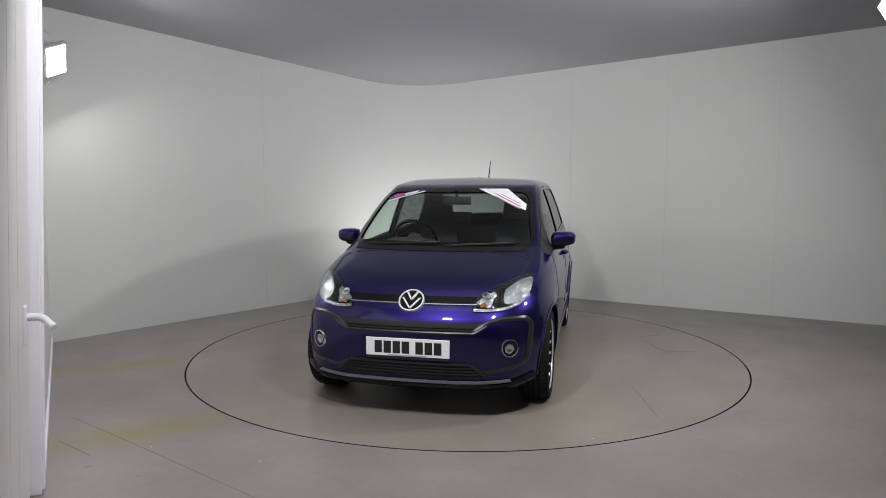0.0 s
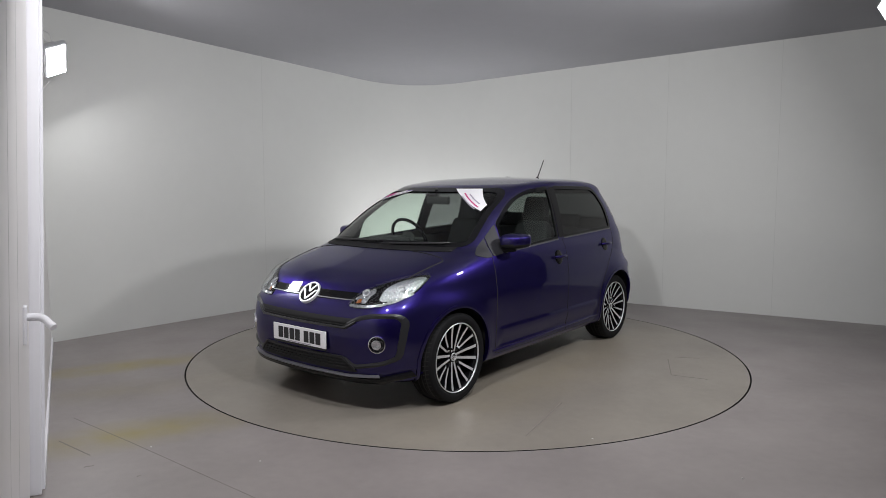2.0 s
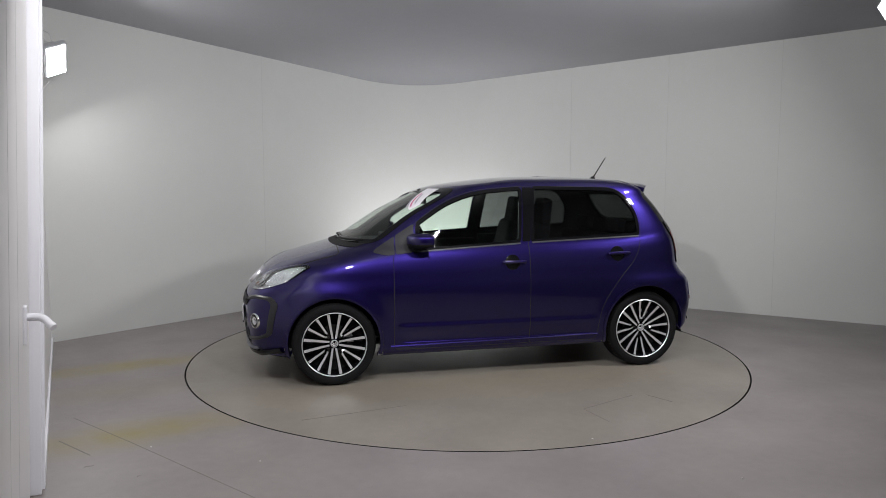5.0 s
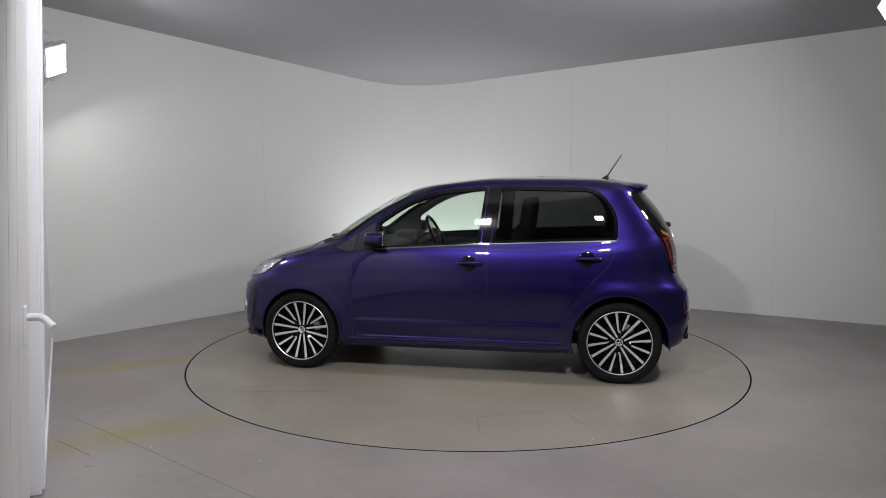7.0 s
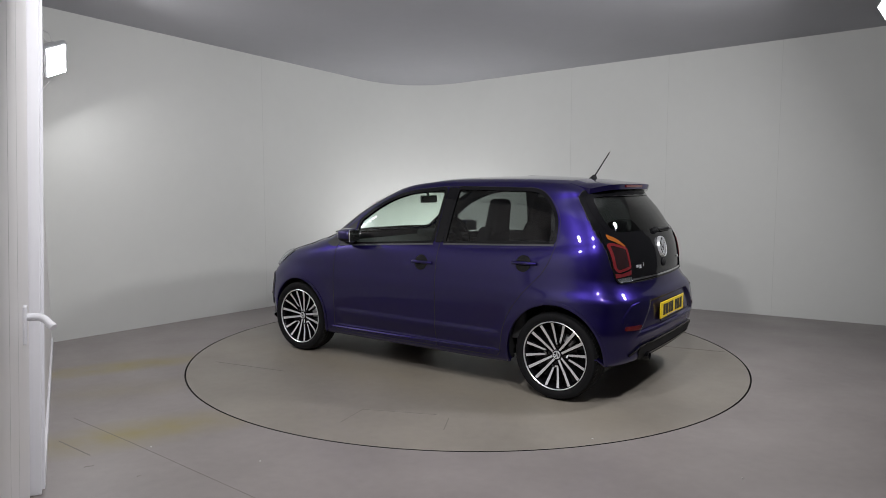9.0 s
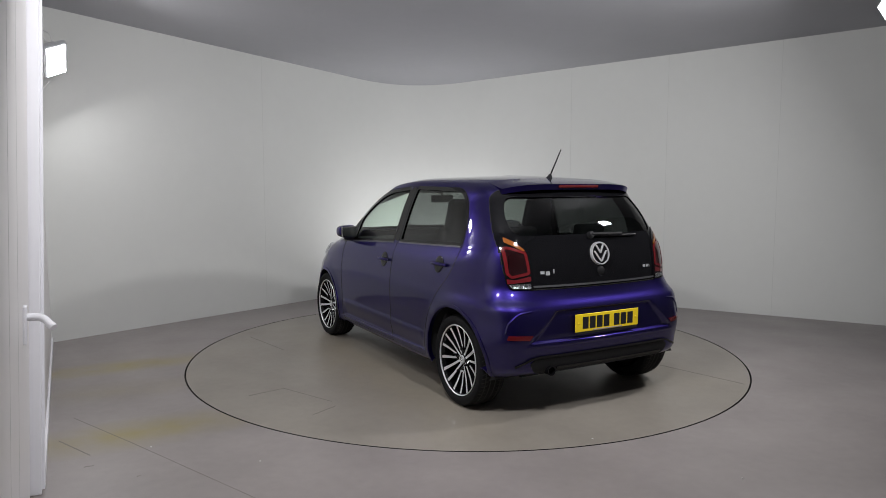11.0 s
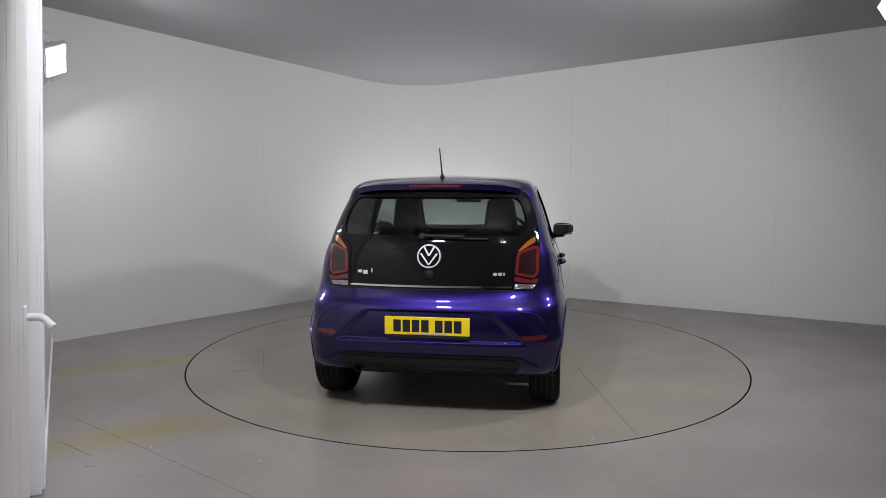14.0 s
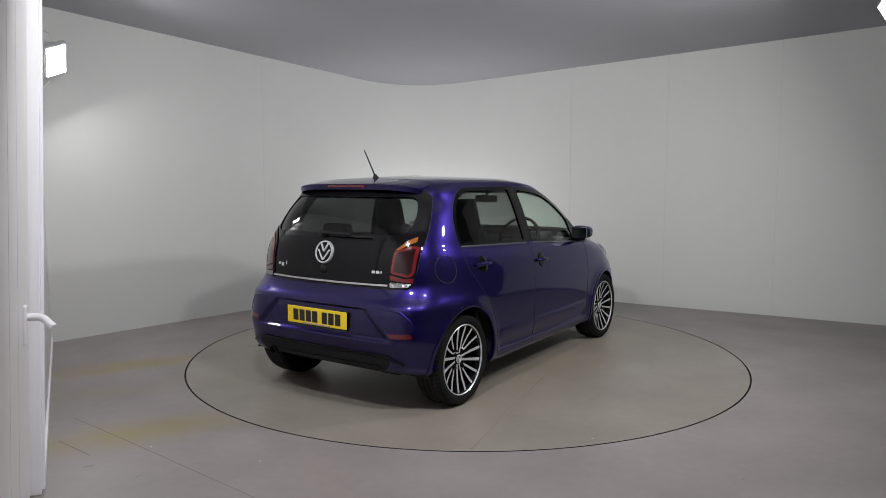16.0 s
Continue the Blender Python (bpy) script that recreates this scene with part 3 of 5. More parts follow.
def build_glazing():
    for view, fd, rd in (("left", door_fl, door_rl), ("right", door_fr, door_rr)):
        patch("window", view, dense(WIN_F, 0.05), -0.006, M_GLASS, fd, "clear door glass")
        strip("window_seal", view, dense(WIN_F, 0.04), 0.024, 0.002, M_GLOSSBLACK, fd)
        patch("window", view, dense(WIN_R, 0.05), -0.006, M_TINT, rd, "dark privacy glass")
        strip("window_seal", view, dense(WIN_R, 0.04), 0.024, 0.002, M_GLOSSBLACK, rd)
        patch("mirror_sail", view, dense(SAIL_DOOR, 0.04), 0.004, M_SAIL, fd, "grey plastic mirror base panel", thick=0.01)
        patch("sail_panel", view, dense(SAIL, 0.04), 0.003, M_SAIL, body, "dark grey triangular trim", thick=0.01)
        # B pillar cover
        pil = rounded([(-0.205, 0.995), (-0.243, 1.396), (-0.317, 1.399), (-0.27, 0.998)], 0.01)
        patch("pillar_cover", view, dense(pil, 0.05), 0.003, M_GLOSSBLACK, fd, thick=0.008)
        for outline, door in ((DOOR_F, fd), (DOOR_R, rd)):
            pts = dense(outline, 0.03)
            seam(door, view, pts + pts[:1])
    scr = patch("windscreen", "front", dense(SCREEN, 0.06), -0.004, M_GLASS, car, "clear green-tinted windscreen", rings=12)
    strip("screen_band", "front", dense(inset(SCREEN, 0.010), 0.04), 0.030, 0.002, M_GLOSSBLACK, scr)
    rw = patch("rear_window", "rear", dense(RWIN, 0.06), -0.004, M_TINTREAR, tailgate, "dark tinted rear window", rings=10)
    strip("glass_border", "rear", dense(RWIN, 0.04), 0.036, 0.0015, M_GLOSSBLACK, tailgate)
    pts = dense(GATE, 0.03)
    seam(tailgate, "rear", pts + pts[:1])
    pts = dense(BONNET, 0.04)
    seam(bonnet, "top", pts, 0.0042)


build_glazing()


def build_wheel():
    """A wheel with its axle along y, outer face towards +y; origin at the hub."""
    w = new("wheel", None)
    w["label"] = "seventeen-inch multi-spoke alloy wheel with low-profile tyre"
    ax = Matrix.Rotation(radians(-90), 4, "X")
    bm = bmesh.new()
    R = WR
    lathe(bm, [(0.222, -0.085), (0.250, -0.098), (0.280, -0.094), (0.291, -0.078), (R, -0.05), (R, 0.05), (0.292, 0.078), (0.283, 0.093), (0.266, 0.099), (0.248, 0.097), (0.231, 0.088), (0.222, 0.075), (0.222, -0.085)], 72, ax)
    # tread grooves
    tyre = part("tyre", bm, M_TYRE, w)
    for gy in (-0.055, -0.018, 0.018, 0.055):
        bm = bmesh.new()
        lathe(bm, [(R + 0.0005, gy - 0.004), (R + 0.001, gy), (R + 0.0005, gy + 0.004)], 64, ax)
        part("tread_groove", bm, M_GAP, w)
    # cross cuts on both shoulders of the tread
    bm = bmesh.new()
    for k in range(64):
        turn = Matrix.Rotation(2 * math.pi * k / 64, 4, "Y")
        for g in (-1, 1):
            lean = turn @ Matrix.Translation((0, g * 0.058, R - 0.0025)) @ Matrix.Rotation(radians(-g * 8), 4, "X") @ Matrix.Rotation(radians(g * 14), 4, "Z")
            box(bm, -0.0022, -0.022, -0.004, 0.0022, 0.022, 0.0036, lean)
    tagged(part("tread_cuts", bm, M_GAP, w, smooth=False), kind="stuff")
    # brake calliper behind the spokes
    bm = bmesh.new()
    for a in (radians(150), radians(162), radians(174)):
        m = Matrix.Translation((0.118 * math.cos(a), 0.004, 0.118 * math.sin(a))) @ Matrix.Rotation(-a, 4, "Y")
        box(bm, -0.026, -0.030, -0.016, 0.022, 0.014, 0.016, m)
    part("brake_calliper", bm, M_LAMPBODY, w, "grey cast brake calliper", smooth=False, bevel=0.004)
    bm = bmesh.new()
    lathe(bm, [(0.221, 0.070), (0.228, 0.084), (0.2300, 0.090), (0.2265, 0.093), (0.2225, 0.089), (0.2215, 0.078), (0.221, 0.070)], 96, ax)
    rim = part("rim", bm, M_ALLOY, w, "machined silver rim edge")
    bm = bmesh.new()
    lathe(bm, [(0.2225, -0.09), (0.2225, 0.084), (0.218, 0.080), (0.211, 0.060), (0.206, -0.02), (0.206, -0.09)], 72, ax)
    part("barrel", bm, M_GLOSSBLACK, w)
    bm = bmesh.new()
    lathe(bm, [(0, -0.02), (0.208, -0.02), (0.208, -0.06), (0, -0.06)], 48, ax)
    part("inner_barrel", bm, M_DARK, w)
    bm = bmesh.new()
    lathe(bm, [(0, 0.0), (0.125, 0.0), (0.125, -0.014), (0, -0.014)], 48, ax)
    part("brake_disc", bm, M_DISC, w)
    # four pairs of long spokes and four forks
    for g in range(4):
        a0 = math.pi * g / 2

        def bar(a_in, r_in, a_out, r_out, wd_in, wd_out, name="spoke"):
            pin = Vector((r_in * math.cos(a_in), r_in * math.sin(a_in)))
            pout = Vector((r_out * math.cos(a_out), r_out * math.sin(a_out)))
            t = (pout - pin).normalized()
            nn = Vector((-t.y, t.x))
            yi, yo = 0.046, 0.080
            vs = []
            for p, wd, yy in ((pin, wd_in, yi), (pin.lerp(pout, 0.55), (wd_in + wd_out) / 2, yi + 0.014), (pout, wd_out, yo)):
                for s in (-1, 1):
                    q = p + nn * wd / 2 * s
                    vs.append((q.x, yy, q.y))
                for s in (1, -1):
                    q = p + nn * (wd / 2 + 0.006) * s
                    vs.append((q.x, yy - 0.035, q.y))
            faces, idx = [], []
            for k in range(2):
                a, b = 4 * k, 4 * k + 4
                faces += [(a, a + 1, b + 1, b), (a + 1, a + 2, b + 2, b + 1), (a + 2, a + 3, b + 3, b + 2), (a + 3, a, b, b + 3)]
            faces += [(0, 1, 2, 3), (8, 9, 10, 11)]
            ob = raw(name, vs, faces, M_ALLOY, w, smooth=False)
            ob.data.materials.append(M_GLOSSBLACK)
            for poly in ob.data.polygons:
                if poly.normal.y < 0.6:
                    poly.material_index = 1

        bar(a0 - 0.34, 0.034, a0 - radians(11.0), 0.223, 0.014, 0.021)
        bar(a0 + 0.34, 0.034, a0 + radians(11.0), 0.223, 0.014, 0.021)
        m0 = a0 + math.pi / 4
        # the fork between two groups: three bars joined by a bow
        bar(m0 - 0.16, 0.082, m0 - radians(11.6), 0.223, 0.013, 0.019)
        bar(m0 + 0.16, 0.082, m0 + radians(11.6), 0.223, 0.013, 0.019)
        bar(m0 - 0.20, 0.078, m0 + 0.20, 0.078, 0.012, 0.012, "spoke_bow")
    bm = bmesh.new()
    lathe(bm, [(0, 0.050), (0.030, 0.050), (0.040, 0.044), (0.046, 0.036), (0.050, 0.0), (0, 0.0)], 32, ax)
    part("hub", bm, M_GLOSSBLACK, w)
    bm = bmesh.new()
    lathe(bm, [(0, 0.056), (0.020, 0.056), (0.026, 0.053), (0.028, 0.045), (0, 0.045)], 24, ax)
    part("centre_cap", bm, M_GLOSSBLACK, w)
    bm = bmesh.new()
    lathe(bm, [(0.020, 0.056), (0.0215, 0.0585), (0.026, 0.0585), (0.028, 0.054), (0.028, 0.045)], 24, ax)
    part("cap_ring", bm, M_ALLOY, w)
    bm = bmesh.new()
    for px, pz, qx, qz in ((-0.014, 0.014, 0.0, -0.004), (0.0, -0.004, 0.014, 0.014), (-0.018, 0.002, 0.0, -0.018), (0.0, -0.018, 0.018, 0.002)):
        tube(bm, [(px, 0.0565, pz), (qx, 0.0565, qz)], 0.0028, 6)
    part("cap_chevrons", bm, M_ALLOY, w)
    for k in range(4):
        a = math.pi * k / 2 + radians(45)
        bm = bmesh.new()
        cone(bm, (0.058 * math.cos(a), 0.030, 0.058 * math.sin(a)), (0.058 * math.cos(a), 0.050, 0.058 * math.sin(a)), 0.010, 0.009, 6)
        part("wheel_bolt", bm, M_DISC, w)
    return w


def build_wheels():
    w = build_wheel()
    w.parent = car
    w.matrix_basis = pose(AX, 0.716, WR)
    for x, y, r in ((-AX, 0.702, 40), (AX, -0.716, 20), (-AX, -0.702, 0)):
        m = pose(x, y, WR, 0, 0, 0 if y > 0 else 180) @ pose(0, 0, 0, 0, r, 0)
        copy_thing(w, m)
    # arches and liners
    for view, s in (("left", 1), ("right", -1)):
        for cx, cz, r in ARCH.values():
            pts = [Vector((cx + r * math.cos(a), cz + r * math.sin(a))) for a in np.linspace(radians(-20), radians(200), 48)]
            strip("arch_lip", view, pts, 0.022, 0.005, M_PAINT, body, closed=False, depth=0.03, crown=0.002)
            bm = bmesh.new()
            n = 36
            ring = []
            for a in np.linspace(radians(-10), radians(190), n):
                ca, sa = cx + (r + 0.008) * math.cos(a), cz + (r + 0.008) * math.sin(a)
                edge = abs(onto(view, ca, max(sa, 0.24), -0.012)[0].y)
                ring.append((bm.verts.new((ca, s * edge, sa)), bm.verts.new((ca, s * 0.50, sa))))
            for A, B in zip(ring, ring[1:]):
                bm.faces.new((A[0], A[1], B[1], B[0]))
            bm.faces.new([b for _, b in ring])
            part("arch_liner", bm, M_DARK, body)


build_wheels()


def build_underside():
    bm = bmesh.new()
    box(bm, -1.50, -0.50, 0.215, 1.58, 0.50, 0.27)
    box(bm, -0.82, -0.70, 0.228, 0.84, 0.70, 0.27)
    box(bm, -1.60, -0.50, 0.28, -1.48, 0.50, 0.40)
    part("underbody", bm, M_DARK, car)
    for s in (1, -1):
        bm = bmesh.new()
        box(bm, -0.86, s * 0.735 - 0.03, 0.218, 0.87, s * 0.735 + 0.03, 0.250)
        part("sill", bm, M_BLACK, body, bevel=0.01)


build_underside()


# ---- details of the car ----
def cushion(name, parent, x0, y0, z0, x1, y1, z1, material=None, tilt=0.0, r=0.035, taper=1.0):
    """A soft box with rounded edges, tilted backwards about its lower edge."""
    bm = bmesh.new()
    vs = box(bm, x0, y0, z0, x1, y1, z1)
    bmesh.ops.bevel(bm, geom=bm.edges[:], offset=r, segments=4, affect="EDGES", profile=0.6)
    for v in bm.verts:
        k = max(0.0, (v.co.z - z0) / (z1 - z0))
        v.co.y = (y0 + y1) / 2 + (v.co.y - (y0 + y1) / 2) * (1 + (taper - 1) * k ** 1.5)
    if tilt:
        c = Vector(((x0 + x1) / 2, 0, z0))
        bmesh.ops.transform(bm, matrix=Matrix.Translation(c) @ Matrix.Rotation(radians(-tilt), 4, "Y") @ Matrix.Translation(-c), verts=bm.verts)
    return part(name, bm, material or M_SEATM, parent)


def disc_on(name, view, u, v, prof, material, parent, label="", seg=40, lift=0.0):
    """A turned shape set on the skin at (u, v), its axis along the skin's normal there."""
    p, n = onto(view, u, v, lift)
    bm = bmesh.new()
    lathe(bm, prof, seg, Matrix.Translation(p) @ n.to_track_quat("Z", "Y").to_matrix().to_4x4())
    return part(name, bm, material, parent, label)


def badge(view, u, v, r, parent):
    root = disc_on("badge", view, u, v, [(0, 0.010), (r * 0.86, 0.010), (r * 0.95, 0.004), (r * 0.95, -0.01)], M_GLOSSBLACK, parent, "round chrome maker's badge")
    disc_on("badge_ring", view, u, v, [(r * 0.84, 0.008), (r * 0.86, 0.016), (r * 0.96, 0.016), (r, 0.006), (r, -0.01)], M_ALLOY, root)
    p, n = onto(view, u, v, 0.0)
    across = Vector((0, 0, 1)).cross(n).normalized()
    m = Matrix((across, n.cross(across), n)).transposed().to_4x4()
    m.translation = p
    # two plain chrome chevrons inside the ring
    bm = bmesh.new()
    for top, foot, half in ((0.74, 0.02, 0.40), (0.22, -0.72, 0.66)):
        for g in (-1, 1):
            w = r * 0.085
            quad = [(g * half * r - w, top * r), (g * half * r + w, top * r), (w * 0.9, foot * r), (-w * 0.9, foot * r)]
            lo = [bm.verts.new((px, py, 0.009)) for px, py in quad]
            hi = [bm.verts.new((px, py, 0.0155)) for px, py in quad]
            bm.faces.new(hi)
            for i in range(4):
                bm.faces.new((lo[i], lo[(i + 1) % 4], hi[(i + 1) % 4], hi[i]))
    bmesh.ops.recalc_face_normals(bm, faces=bm.faces)
    bmesh.ops.transform(bm, matrix=m, verts=bm.verts)
    part("badge_chevrons", bm, M_ALLOY, root, smooth=False)
    return root


def build_headlamps():
    for s in (1, -1):
        flip = (lambda poly: poly) if s > 0 else mirror
        outline = dense(flip(HEADLAMP), 0.03)
        lamp = patch("headlight", "front", outline, 0.002, M_GLOSSBLACK, car, "clear headlight with chrome reflectors and an amber indicator", thick=0.01)
        # main reflector, small inner reflector, amber bulb, brow, chrome lower edge
        big = rounded([(0.552, 0.70), (0.548, 0.772), (0.600, 0.812), (0.672, 0.838), (0.700, 0.828), (0.698, 0.757), (0.64, 0.703)], 0.03)
        r1 = patch("main_reflector", "front", dense(flip(big), 0.02), 0.004, M_REFL, lamp, bulge=0.003)
        small = rounded([(0.392, 0.708), (0.412, 0.728), (0.498, 0.776), (0.512, 0.735), (0.480, 0.680)], 0.02)
        patch("side_reflector", "front", dense(flip(small), 0.02), 0.004, M_REFL, lamp, bulge=0.002)
        amber = rounded([(0.420, 0.682), (0.426, 0.704), (0.450, 0.708), (0.454, 0.686)], 0.008)
        patch("indicator", "front", dense(flip(amber), 0.02), 0.010, M_AMBER, lamp, "amber indicator bulb", bulge=0.004)
        dark = rounded([(0.488, 0.692), (0.492, 0.728), (0.545, 0.765), (0.548, 0.700)], 0.006)
        patch("dark_bezel", "front", dense(flip(dark), 0.02), 0.006, M_GLOSSBLACK, lamp)
        low_path = [Vector(p) for p in ((0.385, 0.672), (0.44, 0.668), (0.50, 0.669), (0.58, 0.680), (0.64, 0.701), (0.692, 0.742))]
        if s < 0:
            low_path = mirror(low_path)
        strip("chrome_edge", "front", low_path, 0.015, 0.006, M_REFL, lamp, closed=False, depth=0.004)
        disc_on("bulb_shield", "front", s * 0.640, 0.768, [(0, 0.013), (0.014, 0.012), (0.020, 0.008), (0.024, 0.002)], M_REFL, lamp)
        disc_on("side_bowl", "front", s * 0.450, 0.745, [(0.026, 0.008), (0.022, 0.010), (0.012, 0.002), (0, 0.0)], M_CHROME, lamp)
        patch("lens", "front", outline, 0.018, M_LENS, lamp, bulge=0.010, thick=0.016)


def build_front():
    bumper = strip("bumper_trim", "front", dense_path([(-0.47, 0.583), (-0.40, 0.543), (0.40, 0.543), (0.47, 0.583)], 0.03), 0.014, 0.010, M_TRIM, body, closed=False, crown=0.004)
    slot = rounded([(-0.395, 0.548), (-0.455, 0.600), (0.455, 0.600), (0.395, 0.548)], 0.01)
    patch("upper_grille", "front", dense(slot, 0.03), 0.004, M_DARK, body, "black honeycomb grille slot")
    low = rounded([(-0.475, 0.268), (-0.38, 0.352), (0.38, 0.352), (0.475, 0.268)], 0.015)
    lower = patch("lower_grille", "front", dense(low, 0.03), 0.004, M_DARK, car, "black lower grille")
    for k in range(3):
        z = 0.294 + 0.018 * k
        strip("grille_slat", "front", dense_path([(-0.42 + 0.02 * k, z), (0.42 - 0.02 * k, z)], 0.04), 0.006, 0.012, M_DARK, lower, closed=False, depth=0.01)
    for k in range(2):
        z = 0.559 + 0.015 * k
        strip("grille_slat", "front", dense_path([(-0.40, z), (0.40, z)], 0.04), 0.005, 0.010, M_DARK, body, closed=False, depth=0.01)
    strip("grille_edge", "front", dense_path([(-0.46, 0.286), (-0.372, 0.355), (0.372, 0.355), (0.46, 0.286)], 0.03), 0.014, 0.014, M_TRIM, lower, closed=False)
    for s in (1, -1):
        wing = rounded_path([(0.39, 0.545), (0.47, 0.600), (0.56, 0.622), (0.685, 0.622), (0.715, 0.585), (0.710, 0.47), (0.695, 0.365), (0.62, 0.330), (0.45, 0.300), (0.385, 0.345)], 0.025)
        strip("wing_trim", "front", wing if s > 0 else mirror(wing), 0.026, 0.004, M_TRIM, body, "black bumper trim frame", closed=False, crown=0.005)
        # fog lamp
        fog = disc_on("fog_lamp", "front", s * 0.603, 0.452, [(0.046, -0.002), (0.049, 0.008), (0.053, 0.007), (0.056, 0.0), (0.057, -0.012)], M_CHROME, car, "round chrome-ringed fog lamp")
        disc_on("housing", "front", s * 0.603, 0.452, [(0.048, 0.004), (0.040, 0.002), (0, 0.001)], M_GLOSSBLACK, fog)
        disc_on("reflector", "front", s * 0.600, 0.450, [(0.030, 0.004), (0.026, 0.005), (0.014, 0.0025), (0, 0.002)], M_CHROME, fog)
        disc_on("lens", "front", s * 0.603, 0.452, [(0.049, 0.006), (0.025, 0.010), (0, 0.011)], M_LENS, fog)
    # grille bar between the headlamps
    bar = rounded([(-0.40, 0.700), (-0.40, 0.742), (0.40, 0.742), (0.40, 0.700)], 0.008)
    gb = patch("grille_bar", "front", dense(bar, 0.03), 0.004, M_GLOSSBLACK, car, thick=0.008)
    strip("chrome_strip", "front", dense_path([(-0.40, 0.699), (0.40, 0.699)], 0.03), 0.005, 0.007, M_CHROME, gb, closed=False)
    badge("front", 0.0, 0.712, 0.082, car)
    # splitter
    strip("splitter", "front", dense_path([(-0.735, 0.262), (-0.60, 0.228), (-0.40, 0.220), (0.40, 0.220), (0.60, 0.228), (0.735, 0.262)], 0.03), 0.030, 0.020, M_GLOSSBLACK, body, closed=False, depth=0.03, crown=0.006)
    strip("splitter_edge", "front", dense_path([(-0.60, 0.256), (-0.40, 0.245), (0.40, 0.245), (0.60, 0.256)], 0.03), 0.010, 0.022, M_SATIN, body, closed=False, crown=0.003)
    # cowl and wipers
    strip("cowl", "front", dense_path([(-0.62, 0.978), (0.62, 0.978)], 0.04), 0.026, 0.004, M_BLACK, body, closed=False, depth=0.01)
    for a, b in (((-0.52, 0.985), (0.02, 1.005)), ((0.06, 0.985), (0.56, 1.005))):
        wiper = new("windscreen_wiper")
        wiper.parent = car
        bm = bmesh.new()
        tube(bm, [onto("front", a[0] + (b[0] - a[0]) * t, a[1] + (b[1] - a[1]) * t, 0.016)[0] for t in np.linspace(0, 0.95, 9)], 0.006, 6)
        part("arm", bm, M_BLACK, wiper)
        bm = bmesh.new()
        tube(bm, [onto("front", a[0] + (b[0] - a[0]) * t, a[1] + (b[1] - a[1]) * t + 0.010, 0.010)[0] for t in np.linspace(0.1, 1.0, 9)], 0.004, 6)
        part("blade", bm, M_INK, wiper)


def dense_path(pts, step):
    out = []
    for a, b in zip(pts, pts[1:]):
        a, b = Vector(a), Vector(b)
        k = max(1, int((b - a).length / step))
        out += [a.lerp(b, j / k) for j in range(k)]
    return out + [Vector(pts[-1])]


def rounded_path(pts, r):
    out = [Vector(pts[0])]
    for i in range(1, len(pts) - 1):
        p, a, b = Vector(pts[i]), Vector(pts[i - 1]), Vector(pts[i + 1])
        s, e = p + (a - p).normalized() * r, p + (b - p).normalized() * r
        out += [s, p * 0.5 + s * 0.25 + e * 0.25, e]
    return dense_path(out + [Vector(pts[-1])], 0.025)


def build_plate(name, m, ground, label):
    """A number plate in the plane x = 0, facing +x, its writing as plain bars."""
    bm = bmesh.new()
    box(bm, -0.004, -0.26, -0.0555, 0.004, 0.26, 0.0555)
    plate = part(name, bm, ground, car, label, bevel=0.003)
    plate.matrix_basis = m
    y = -0.205
    for k in range(7):
        wd = 0.046
        bm = bmesh.new()
        box(bm, 0.0035, y, -0.037, 0.0052, y + wd, 0.037)
        part("dark_bar", bm, M_INK, plate, smooth=False)
        y += wd + 0.011 + (0.028 if k == 3 else 0)
    bm = bmesh.new()
    box(bm, 0.0035, -0.12, -0.051, 0.0050, 0.12, -0.046)
    part("fine_print_bar", bm, M_GREYINK, plate, smooth=False)
    bm = bmesh.new()
    box(bm, -0.004, -0.25, -0.069, 0.003, 0.25, -0.0555)
    part("plate_holder", bm, M_INK, plate, smooth=False)
    for k in (-0.235, 0.235):
        bm = bmesh.new()
        cone(bm, (0.003, k, 0.0), (0.008, k, 0.0), 0.006, 0.005, 10)
        part("screw_cap", bm, ground, plate)


